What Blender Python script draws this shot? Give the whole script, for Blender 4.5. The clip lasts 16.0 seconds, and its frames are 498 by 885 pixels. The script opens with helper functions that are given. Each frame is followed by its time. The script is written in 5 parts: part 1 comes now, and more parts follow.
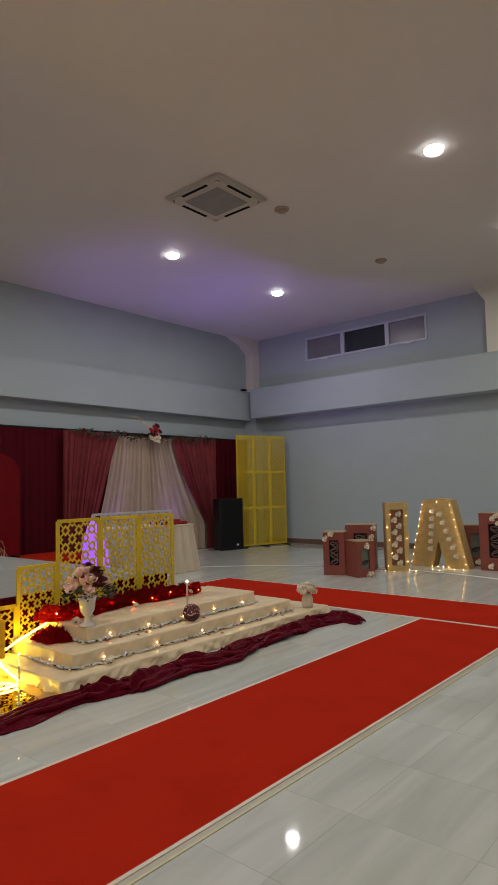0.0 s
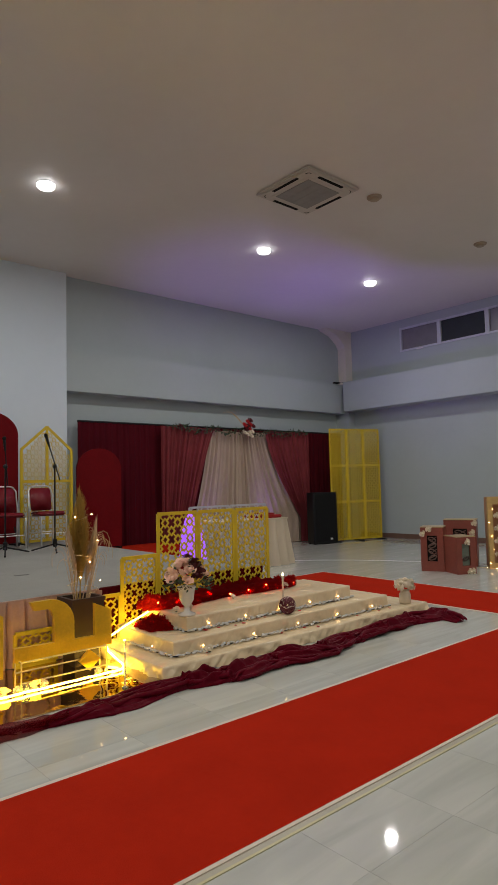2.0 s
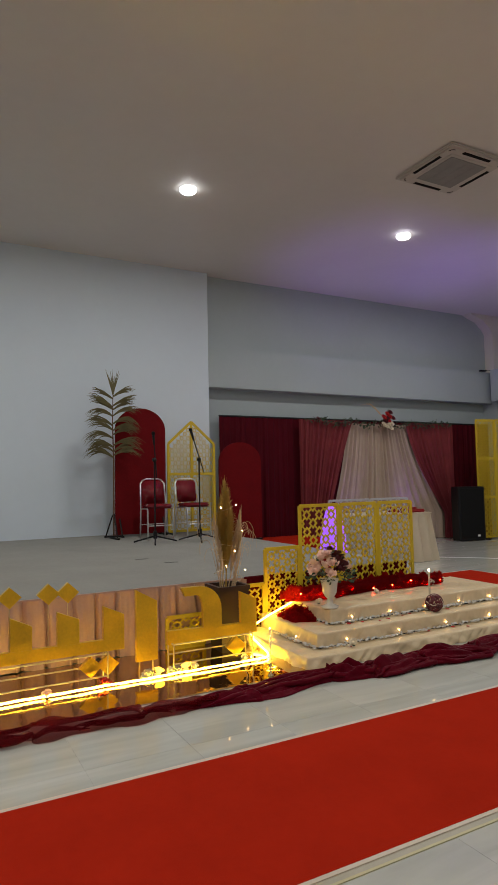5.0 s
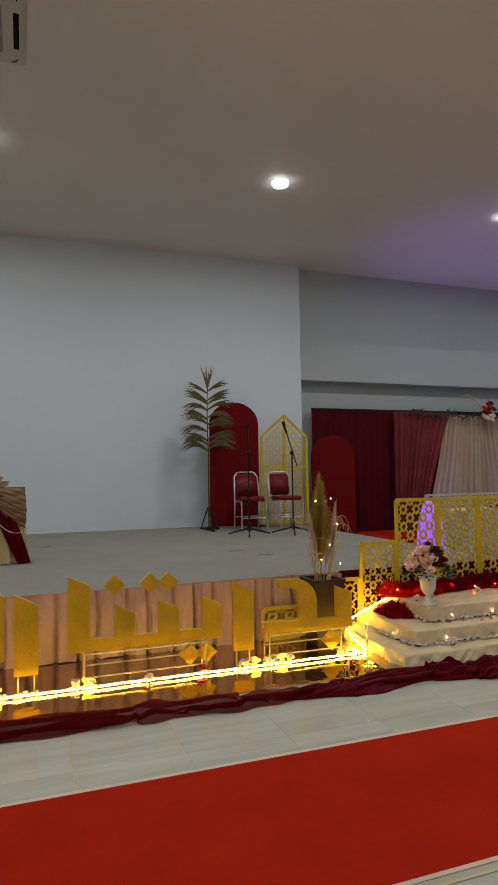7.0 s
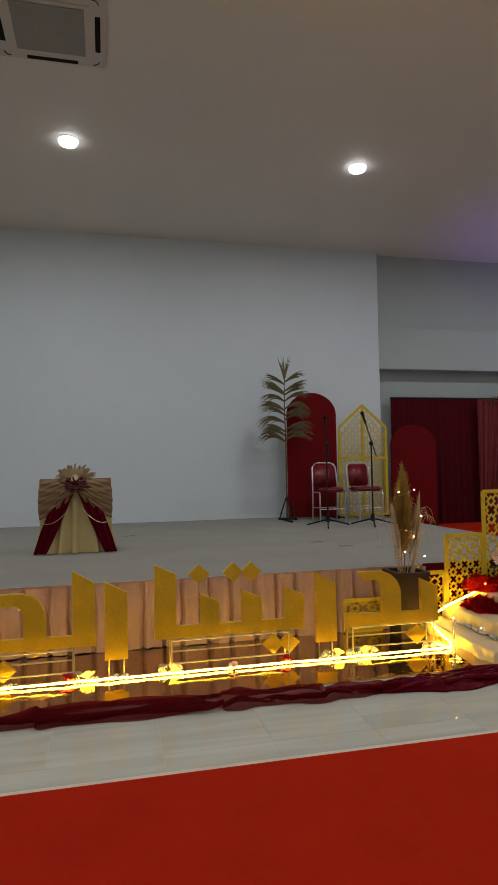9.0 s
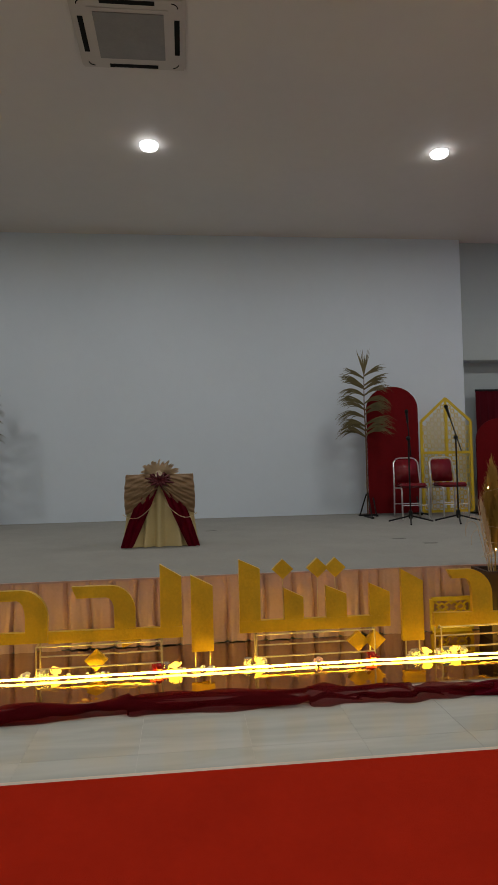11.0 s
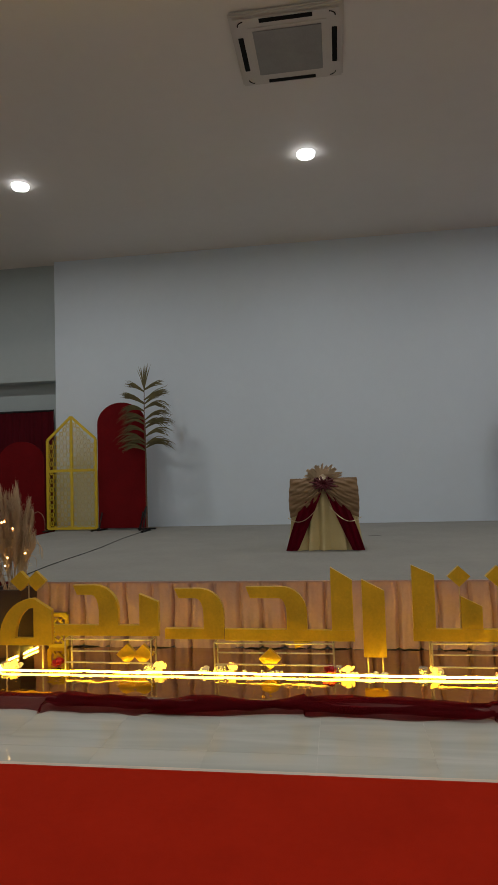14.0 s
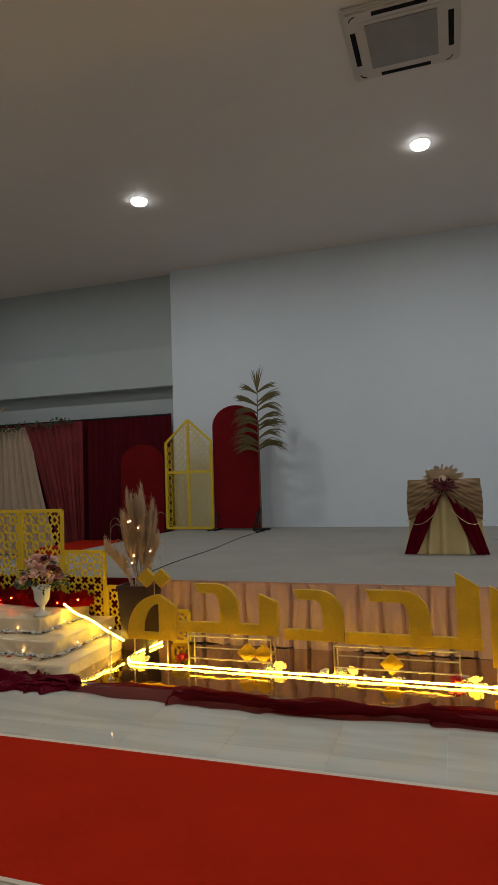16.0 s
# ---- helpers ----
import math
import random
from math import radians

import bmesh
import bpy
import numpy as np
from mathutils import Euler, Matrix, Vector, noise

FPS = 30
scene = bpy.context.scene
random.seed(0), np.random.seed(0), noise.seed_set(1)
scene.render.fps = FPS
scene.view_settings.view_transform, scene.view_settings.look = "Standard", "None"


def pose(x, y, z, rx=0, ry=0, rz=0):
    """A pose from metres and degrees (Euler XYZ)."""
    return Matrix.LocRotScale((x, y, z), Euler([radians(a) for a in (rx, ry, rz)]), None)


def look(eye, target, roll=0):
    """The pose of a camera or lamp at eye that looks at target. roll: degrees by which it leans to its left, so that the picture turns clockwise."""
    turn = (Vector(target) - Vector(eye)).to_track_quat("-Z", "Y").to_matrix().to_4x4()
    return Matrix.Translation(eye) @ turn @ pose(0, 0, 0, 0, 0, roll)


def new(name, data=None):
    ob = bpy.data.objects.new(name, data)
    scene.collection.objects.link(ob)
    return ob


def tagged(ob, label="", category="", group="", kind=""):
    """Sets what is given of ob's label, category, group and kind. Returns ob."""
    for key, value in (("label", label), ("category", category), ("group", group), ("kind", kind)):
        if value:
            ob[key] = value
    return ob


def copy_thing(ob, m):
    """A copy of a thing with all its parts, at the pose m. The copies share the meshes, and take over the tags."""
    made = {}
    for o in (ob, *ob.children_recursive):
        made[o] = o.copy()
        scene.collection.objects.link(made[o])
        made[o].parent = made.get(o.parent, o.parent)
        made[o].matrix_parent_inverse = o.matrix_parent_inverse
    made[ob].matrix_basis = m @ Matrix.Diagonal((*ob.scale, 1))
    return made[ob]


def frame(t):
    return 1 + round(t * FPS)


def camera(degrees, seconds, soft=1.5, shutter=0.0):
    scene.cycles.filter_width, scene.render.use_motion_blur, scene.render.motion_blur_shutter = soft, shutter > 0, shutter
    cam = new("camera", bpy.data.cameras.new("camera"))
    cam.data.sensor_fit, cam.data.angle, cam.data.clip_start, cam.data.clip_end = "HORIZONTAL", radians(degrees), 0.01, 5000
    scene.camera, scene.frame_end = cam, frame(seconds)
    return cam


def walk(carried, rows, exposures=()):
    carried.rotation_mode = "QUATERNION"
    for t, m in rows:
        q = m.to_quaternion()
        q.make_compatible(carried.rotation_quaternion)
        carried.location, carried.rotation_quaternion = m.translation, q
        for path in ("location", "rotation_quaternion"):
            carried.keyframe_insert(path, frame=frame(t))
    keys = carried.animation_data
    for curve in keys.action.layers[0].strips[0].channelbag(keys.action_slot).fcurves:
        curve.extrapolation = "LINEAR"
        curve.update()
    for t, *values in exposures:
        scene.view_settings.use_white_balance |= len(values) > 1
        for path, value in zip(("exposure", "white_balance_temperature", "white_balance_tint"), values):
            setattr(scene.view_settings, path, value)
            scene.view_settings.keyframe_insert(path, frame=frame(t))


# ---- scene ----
cam = camera(43.7, 16.0)
PATH = [
    (0, (-0.092, -0.114, 1.344), (-1.389, 1.401, 1.49), -1.4),
    (0.5, (-0.097, -0.115, 1.347), (-1.449, 1.352, 1.493), -1.4),
    (1, (-0.084, -0.13, 1.353), (-1.489, 1.286, 1.496), -1.3),
    (1.5, (-0.09, -0.125, 1.339), (-1.55, 1.236, 1.481), -1.4),
    (2, (-0.093, -0.136, 1.346), (-1.601, 1.171, 1.479), -1.4),
    (2.5, (-0.091, -0.142, 1.344), (-1.648, 1.106, 1.473), -1.3),
    (3, (-0.103, -0.144, 1.342), (-1.707, 1.043, 1.47), -1.2),
    (3.5, (-0.106, -0.156, 1.345), (-1.752, 0.972, 1.471), -1.0),
    (4, (-0.121, -0.153, 1.34), (-1.806, 0.917, 1.465), -1.1),
    (6.5, (-0.131, -0.188, 1.329), (-1.981, 0.563, 1.442), -0.9),
    (7, (-0.131, -0.192, 1.332), (-2.007, 0.49, 1.439), -0.9),
    (7.5, (-0.136, -0.204, 1.333), (-2.034, 0.418, 1.436), -0.9),
    (8, (-0.137, -0.214, 1.337), (-2.053, 0.35, 1.432), -0.9),
    (10.5, (-0.16, -0.265, 1.326), (-2.139, 0.012, 1.401), -1.3),
    (11, (-0.158, -0.276, 1.326), (-2.146, -0.065, 1.401), -1.3),
    (11.5, (-0.158, -0.287, 1.326), (-2.152, -0.151, 1.402), -1.4),
    (12, (-0.153, -0.302, 1.327), (-2.151, -0.247, 1.405), -1.5),
    (12.5, (-0.154, -0.318, 1.326), (-2.152, -0.348, 1.406), -1.6),
    (13, (-0.162, -0.334, 1.326), (-2.156, -0.45, 1.412), -1.7),
    (13.5, (-0.148, -0.352, 1.322), (-2.135, -0.55, 1.418), -1.7),
    (14, (-0.144, -0.367, 1.319), (-2.121, -0.648, 1.422), -1.7),
    (14.5, (-0.137, -0.377, 1.331), (-2.1, -0.744, 1.433), -1.8),
    (15, (-0.138, -0.384, 1.324), (-2.081, -0.842, 1.432), -1.8),
    (15.5, (-0.139, -0.402, 1.313), (-2.06, -0.945, 1.427), -1.7),
    (16, (-0.133, -0.416, 1.326), (-2.029, -1.039, 1.442), -1.8),
]
walk(cam, [(t, look(eye, target, roll)) for t, eye, target, roll in PATH], [(0, 0.27), (4, 0.30), (7, 0.11), (11, -0.07), (13, -0.10), (16, -0.10)])

# ---- light ----
world = bpy.data.worlds.new("world")
scene.world = world
world.use_nodes = True
world.node_tree.nodes["Background"].inputs[0].default_value = (0.5, 0.55, 0.65, 1)
world.node_tree.nodes["Background"].inputs[1].default_value = 0.05
CEIL = 5.1


def lamp(kind, name, m, energy, colour, size=0.2, spread=180):
    data = bpy.data.lights.new(name, kind)
    data.energy, data.color = energy, colour
    if kind == "AREA":
        data.shape, data.size, data.spread = "DISK", size, radians(spread)
    else:
        data.shadow_soft_size = size
    ob = new(name, data)
    ob.matrix_world = m
    return ob


LAMP_ROWS = [(-7.27, 9.22), (-7.27, 6.5), (-7.31, 2.9), (-7.34, -0.61), (-7.43, -4.26), (-7.41, -7.8)]
# The x = 2.4 row is unseen, added and placed to balance brightness.
LAMP_ROWS += [(x, y) for x in (-2.83, 2.4) for y in (9.1, 6.4, 2.87, -0.61, -4.23, -7.8)]
for lx, ly in LAMP_ROWS:
    lamp("AREA", "downlight_beam", pose(lx, ly, CEIL - 0.09), 27.5, (0.98, 0.975, 0.925), 0.17)

# ---- materials ----
def material(name, colour, rough=0.6, metal=0.0, vary=0.12, scale=6.0, bump=0.0, bump_scale=60.0, **more):
    """Base colour varied at two scales, with a fine relief."""
    m = bpy.data.materials.new(name)
    m.use_nodes = True
    n, k = m.node_tree.nodes, m.node_tree.links
    b = n["Principled BSDF"]
    b.inputs["Roughness"].default_value, b.inputs["Metallic"].default_value = rough, metal
    co = n.new("ShaderNodeTexCoord")
    big, fine = n.new("ShaderNodeTexNoise"), n.new("ShaderNodeTexNoise")
    big.inputs["Scale"].default_value, fine.inputs["Scale"].default_value = scale, scale * 9
    big.inputs["Detail"].default_value = 4
    mix = n.new("ShaderNodeMath")
    mix.operation = "MULTIPLY_ADD"
    mix.inputs[1].default_value = 0.4
    k.new(co.outputs["Object"], big.inputs["Vector"])
    k.new(co.outputs["Object"], fine.inputs["Vector"])
    k.new(fine.outputs["Fac"], mix.inputs[0])
    k.new(big.outputs["Fac"], mix.inputs[2])
    ramp = n.new("ShaderNodeMapRange")
    ramp.inputs[1].default_value, ramp.inputs[2].default_value = 0.35, 1.05
    ramp.inputs[3].default_value, ramp.inputs[4].default_value = 1 - vary, 1 + vary
    k.new(mix.outputs[0], ramp.inputs[0])
    tint = n.new("ShaderNodeVectorMath")
    tint.operation = "SCALE"
    tint.inputs[0].default_value = colour
    k.new(ramp.outputs[0], tint.inputs["Scale"])
    k.new(tint.outputs[0], b.inputs["Base Color"])
    if bump:
        bn, bt = n.new("ShaderNodeBump"), n.new("ShaderNodeTexNoise")
        bt.inputs["Scale"].default_value = bump_scale
        k.new(co.outputs["Object"], bt.inputs["Vector"])
        bn.inputs["Strength"].default_value, bn.inputs["Distance"].default_value = bump, 0.02
        k.new(bt.outputs["Fac"], bn.inputs["Height"])
        k.new(bn.outputs[0], b.inputs["Normal"])
    for key, value in more.items():
        b.inputs[key.replace("_", " ")].default_value = value
    return m


def glow(name, colour, strength):
    m = bpy.data.materials.new(name)
    m.use_nodes = True
    b = m.node_tree.nodes["Principled BSDF"]
    b.inputs["Base Color"].default_value = (*colour, 1)
    b.inputs["Emission Color"].default_value = (*colour, 1)
    b.inputs["Emission Strength"].default_value = strength
    return m


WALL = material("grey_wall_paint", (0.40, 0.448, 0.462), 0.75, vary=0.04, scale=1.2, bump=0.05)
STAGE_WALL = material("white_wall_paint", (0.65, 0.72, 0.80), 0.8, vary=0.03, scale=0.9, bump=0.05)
CEILING = material("ceiling_paint", (0.69, 0.645, 0.605), 0.55, vary=0.04, scale=0.8)
CARPET = material("red_carpet", (0.405, 0.019, 0.0065), 1.0, vary=0.12, scale=3, bump=0.3, bump_scale=350, Specular_IOR_Level=0.03)
STAGE_FLOOR = material("grey_stage_carpet", (0.285, 0.28, 0.26), 0.85, vary=0.1, scale=2, bump=0.25, bump_scale=300, Specular_IOR_Level=0.15)
GOLD = material("gold_paint", (0.72, 0.43, 0.018), 0.34, 0.4, vary=0.2, scale=6, bump=0.2, bump_scale=40)
CREAM = material("cream_satin", (0.75, 0.59, 0.375), 0.28, vary=0.1, scale=4, bump=0.35, bump_scale=14)
MAROON = material("maroon_cloth", (0.095, 0.001, 0.008), 0.36, vary=0.25, scale=8, bump=0.4, bump_scale=24, Specular_IOR_Level=0.05)


# ---- builders ----
def mesh_ob(name, bm, mat, parent=None, label="", smooth=False):
    me = bpy.data.meshes.new(name)
    if smooth:
        for f in bm.faces:
            f.smooth = True
    bm.to_mesh(me)
    bm.free()
    me.materials.append(mat)
    ob = new(name, me)
    if parent:
        ob.parent = parent
    if label:
        ob["label"] = label
    return ob


def part(name, bm, mat, parent, label="", smooth=False):
    return mesh_ob(name, bm, mat, parent, label, smooth)


def thing(name, m, label, category, group=""):
    ob = new(name)
    ob.empty_display_size = 0.1
    ob.matrix_world = m
    return tagged(ob, label, category, group)


def setting(name, bm, mat, label="", category=""):
    return tagged(mesh_ob(name, bm, mat), label, category, kind="structure")


def add_box(bm, x0, x1, y0, y1, z0, z1, m=None, bevel=0.0):
    made = bmesh.ops.create_cube(bm, size=1)["verts"]
    for v in made:
        v.co = Vector(((x0 + x1) / 2 + v.co.x * (x1 - x0), (y0 + y1) / 2 + v.co.y * (y1 - y0), (z0 + z1) / 2 + v.co.z * (z1 - z0)))
    if bevel:
        edges = list({e for v in made for e in v.link_edges})
        made = list({v for f in bmesh.ops.bevel(bm, geom=edges, offset=bevel, segments=2, affect="EDGES", clamp_overlap=True)["faces"] for v in f.verts} | {v for v in made if v.is_valid})
    if m is not None:
        for v in made:
            v.co = m @ v.co
    return made


def box(x0, x1, y0, y1, z0, z1, bevel=0.0):
    bm = bmesh.new()
    add_box(bm, x0, x1, y0, y1, z0, z1, bevel=bevel)
    return bm


def poly_prism(bm, pts, x0, x1):
    """A plate whose outline pts is given in (y, z), between x0 and x1."""
    a = [bm.verts.new((x0, y, z)) for y, z in pts]
    b = [bm.verts.new((x1, y, z)) for y, z in pts]
    n = len(pts)
    bm.faces.new(a)
    bm.faces.new(b[::-1])
    for i in range(n):
        bm.faces.new((a[i], b[i], b[(i + 1) % n], a[(i + 1) % n]))
    bmesh.ops.recalc_face_normals(bm, faces=bm.faces)
    return bm


def plate(pts, x0, x1):
    return poly_prism(bmesh.new(), pts, x0, x1)


def add_bar(bm, a, b, w, d):
    """A square bar from a to b in the (y, z) plane of x = a.x, w wide and d thick."""
    a, b = Vector(a), Vector(b)
    along = (b - a).normalized()
    side = Vector((1, 0, 0)).cross(along) * w / 2
    deep = Vector((d / 2, 0, 0))
    v = [bm.verts.new(p + i * side + j * deep) for p in (a, b) for i, j in ((-1, -1), (1, -1), (1, 1), (-1, 1))]
    for q in ((3, 2, 1, 0), (4, 5, 6, 7), (0, 1, 5, 4), (1, 2, 6, 5), (2, 3, 7, 6), (3, 0, 4, 7)):
        bm.faces.new([v[i] for i in q])


def add_tube(bm, pts, r, seg=8, r_end=None, closed=False):
    pts = [Vector(p) for p in pts]
    n, rings = len(pts), []
    r_end = r if r_end is None else r_end
    up = Vector((0.13, 0.29, 0.95))
    for i, p in enumerate(pts):
        t = (pts[(i + 1) % n] - pts[i - 1]) if closed else pts[min(i + 1, n - 1)] - pts[max(i - 1, 0)]
        t.normalize()
        if abs(t.dot(up)) > 0.95:
            up = Vector((0.95, 0.2, 0.1))
        side = t.cross(up).normalized()
        top = side.cross(t)
        rr = r + (r_end - r) * i / max(1, n - 1)
        rings.append([bm.verts.new(p + rr * (math.cos(k * 2 * math.pi / seg) * side + math.sin(k * 2 * math.pi / seg) * top)) for k in range(seg)])
    for i in range(n if closed else n - 1):
        a, b = rings[i], rings[(i + 1) % n]
        for k in range(seg):
            bm.faces.new((a[k], a[(k + 1) % seg], b[(k + 1) % seg], b[k]))
    if not closed:
        bm.faces.new(rings[0][::-1])
        bm.faces.new(rings[-1])
    return bm


def tube(pts, r, seg=8, r_end=None, closed=False):
    return add_tube(bmesh.new(), pts, r, seg, r_end, closed)


def lathe(profile, seg=28, centre=(0, 0, 0)):
    """Turns a profile of (radius, z) about the upright through centre."""
    bm, rings = bmesh.new(), []
    for r, z in profile:
        rings.append([bm.verts.new((centre[0] + r * math.cos(k * 2 * math.pi / seg), centre[1] + r * math.sin(k * 2 * math.pi / seg), centre[2] + z)) for k in range(seg)])
    for a, b in zip(rings, rings[1:]):
        for k in range(seg):
            bm.faces.new((a[k], a[(k + 1) % seg], b[(k + 1) % seg], b[k]))
    bm.faces.new(rings[0][::-1])
    bm.faces.new(rings[-1])
    return bm


def sheet(point, nu, nv, thick=0.0):
    """A cloth of nu by nv cells: point(u, v) gives the place."""
    bm = bmesh.new()
    g = [[bm.verts.new(point(i / nu, j / nv)) for j in range(nv + 1)] for i in range(nu + 1)]
    for i in range(nu):
        for j in range(nv):
            bm.faces.new((g[i][j], g[i + 1][j], g[i + 1][j + 1], g[i][j + 1]))
    if thick:
        bmesh.ops.solidify(bm, geom=bm.faces[:], thickness=thick)
    return bm


def add_ball(bm, c, r, sub=1, squash=(1, 1, 1)):
    made = bmesh.ops.create_icosphere(bm, subdivisions=sub, radius=r)["verts"]
    for v in made:
        v.co = Vector(c) + Vector((v.co.x * squash[0], v.co.y * squash[1], v.co.z * squash[2]))
    return made


def ball(c, r, sub=2, squash=(1, 1, 1)):
    bm = bmesh.new()
    add_ball(bm, c, r, sub, squash)
    return bm


def wobble(y, s=1.0, seed=0.0):
    return noise.noise(Vector((y * s, seed, 0.37)))


# ---- more materials ----
def tile_material():
    m = bpy.data.materials.new("polished_stone_tile")
    m.use_nodes = True
    n, k = m.node_tree.nodes, m.node_tree.links
    b = n["Principled BSDF"]
    co, info = n.new("ShaderNodeTexCoord"), n.new("ShaderNodeObjectInfo")
    mapping, vein = n.new("ShaderNodeMapping"), n.new("ShaderNodeTexNoise")
    geo = n.new("ShaderNodeNewGeometry")
    mapping.inputs["Scale"].default_value = (7, 0.8, 1)
    mapping.inputs["Rotation"].default_value = (0, 0, 0.1)
    k.new(geo.outputs["Position"], mapping.inputs["Vector"])
    shift = n.new("ShaderNodeVectorMath")
    k.new(mapping.outputs[0], shift.inputs[0])
    k.new(info.outputs["Random"], shift.inputs[1])
    vein.inputs["Scale"].default_value, vein.inputs["Detail"].default_value, vein.inputs["Distortion"].default_value = 1.0, 5, 0.8
    k.new(shift.outputs[0], vein.inputs["Vector"])
    ramp = n.new("ShaderNodeValToRGB")
    ramp.color_ramp.elements[0].position, ramp.color_ramp.elements[1].position = 0.3, 0.72
    ramp.color_ramp.elements[0].color = (0.445, 0.447, 0.40, 1)
    ramp.color_ramp.elements[1].color = (0.575, 0.57, 0.517, 1)
    k.new(vein.outputs["Fac"], ramp.inputs[0])
    k.new(ramp.outputs[0], b.inputs["Base Color"])
    b.inputs["Roughness"].default_value = 0.09
    soft = n.new("ShaderNodeTexNoise")
    soft.inputs["Scale"].default_value = 2.2
    k.new(geo.outputs["Position"], soft.inputs["Vector"])
    rr = n.new("ShaderNodeMapRange")
    rr.inputs[3].default_value, rr.inputs[4].default_value = 0.02, 0.07
    k.new(soft.outputs["Fac"], rr.inputs[0])
    k.new(rr.outputs[0], b.inputs["Roughness"])
    return m


def mirror_material():
    m = bpy.data.materials.new("bronze_mirror_sheet")
    m.use_nodes = True
    n, k = m.node_tree.nodes, m.node_tree.links
    b = n["Principled BSDF"]
    b.inputs["Base Color"].default_value = (0.52, 0.40, 0.28, 1)
    b.inputs["Metallic"].default_value, b.inputs["Roughness"].default_value = 1.0, 0.05
    co, t, bump = n.new("ShaderNodeTexCoord"), n.new("ShaderNodeTexNoise"), n.new("ShaderNodeBump")
    t.inputs["Scale"].default_value, t.inputs["Detail"].default_value = 5.0, 2
    bump.inputs["Strength"].default_value, bump.inputs["Distance"].default_value = 0.16, 0.03
    k.new(co.outputs["Object"], t.inputs["Vector"])
    k.new(t.outputs["Fac"], bump.inputs["Height"])
    k.new(bump.outputs[0], b.inputs["Normal"])
    return m


TILE = tile_material()
MIRROR = mirror_material()
GROUT = material("tile_joint", (0.52, 0.50, 0.45), 0.4)
SKIRT = material("dusty_pink_satin", (0.49, 0.295, 0.225), 0.4, vary=0.12, scale=5, bump=0.3, bump_scale=18, Specular_IOR_Level=0.3)
PALE = material("worn_tape_strip", (0.42, 0.38, 0.30), 0.4)
TAPE = material("pale_edge_tape", (0.62, 0.52, 0.42), 0.5)
TAPE_YELLOW = material("yellow_floor_tape", (0.52, 0.47, 0.27), 0.4)
VELVET = material("red_velvet_board", (0.14, 0.004, 0.006), 0.8, vary=0.2, scale=3, bump=0.1, Specular_IOR_Level=0.1)
DARK_CURTAIN = material("dark_maroon_curtain", (0.075, 0.003, 0.008), 0.8, vary=0.15, scale=3, Specular_IOR_Level=0.1)
SWAG = material("maroon_swag_voile", (0.19, 0.030, 0.034), 0.65, vary=0.25, scale=4, Specular_IOR_Level=0.15)
VOILE = material("cream_voile", (0.42, 0.315, 0.235), 0.7, vary=0.08, scale=4)
TABLE_CLOTH = material("cream_table_cloth", (0.62, 0.52, 0.38), 0.6, vary=0.06)
BLACK = material("black_powder_coat", (0.008, 0.008, 0.009), 0.5, Specular_IOR_Level=0.25)
CHROME = material("chrome_tube", (0.85, 0.85, 0.86), 0.28, 1.0, vary=0.03)
LEATHER = material("dark_red_vinyl", (0.17, 0.010, 0.016), 0.16, vary=0.12, bump=0.1, bump_scale=80)
PALE_BOARD = material("pale_grey_board", (0.50, 0.50, 0.51), 0.5, vary=0.05)
WHITE = material("white_plastic", (0.72, 0.72, 0.70), 0.4, vary=0.03)
GREY_GRILLE = material("grey_grille", (0.27, 0.26, 0.25), 0.6)
AC_WHITE = material("cream_white_plastic", (0.55, 0.505, 0.46), 0.45, vary=0.03)
AGED = material("yellowed_plastic", (0.36, 0.28, 0.20), 0.5, vary=0.08)
FRAME_GREY = material("grey_window_frame", (0.54, 0.56, 0.62), 0.5)
DARK = material("dark_slot", (0.012, 0.012, 0.012), 0.8, Specular_IOR_Level=0.1)
YELLOW = material("yellow_gold_paint", (0.62, 0.43, 0.015), 0.45, vary=0.15, scale=10)
STAND = material("pale_gold_metal", (0.62, 0.50, 0.30), 0.35, 0.7)
CERAMIC = material("white_ceramic", (0.75, 0.72, 0.66), 0.25, vary=0.04)
POT = material("dark_brown_wood", (0.035, 0.014, 0.008), 0.45, vary=0.3, scale=5)
PAMPAS = material("dry_pampas_grass", (0.55, 0.40, 0.25), 0.9, vary=0.25)
PAMPAS_DARK = material("golden_dry_grass", (0.44, 0.28, 0.06), 0.85, vary=0.25)
PALM = material("dry_palm_leaf", (0.125, 0.102, 0.038), 0.6, vary=0.4, scale=10)
STEM = material("brown_stem", (0.12, 0.06, 0.03), 0.7)
LEAF = material("dark_green_leaf", (0.03, 0.055, 0.022), 0.55, vary=0.3)
PEACH = material("peach_rose_petals", (0.88, 0.58, 0.46), 0.6, vary=0.1, scale=30)
PINK = material("dusty_pink_rose_petals", (0.70, 0.38, 0.34), 0.6, vary=0.1, scale=30)
WINE = material("burgundy_rose_petals", (0.10, 0.008, 0.014), 0.6, vary=0.2, scale=30)
RED_ROSE = material("red_rose_petals", (0.50, 0.012, 0.014), 0.6, vary=0.2, scale=30)
IVORY = material("ivory_rose_petals", (0.82, 0.72, 0.56), 0.6, vary=0.08, scale=30)
PEBBLE = material("white_pebbles", (0.60, 0.58, 0.55), 0.5, vary=0.15, scale=20)
SKIRT_RED = material("dark_red_skirt_cloth", (0.10, 0.002, 0.005), 0.75, vary=0.2, scale=9, Specular_IOR_Level=0.08)
TULLE = material("red_tulle", (0.15, 0.002, 0.003), 0.8, vary=0.35, scale=14, bump=0.3, bump_scale=60, Specular_IOR_Level=0.05)
nodes, wires = TULLE.node_tree.nodes, TULLE.node_tree.links
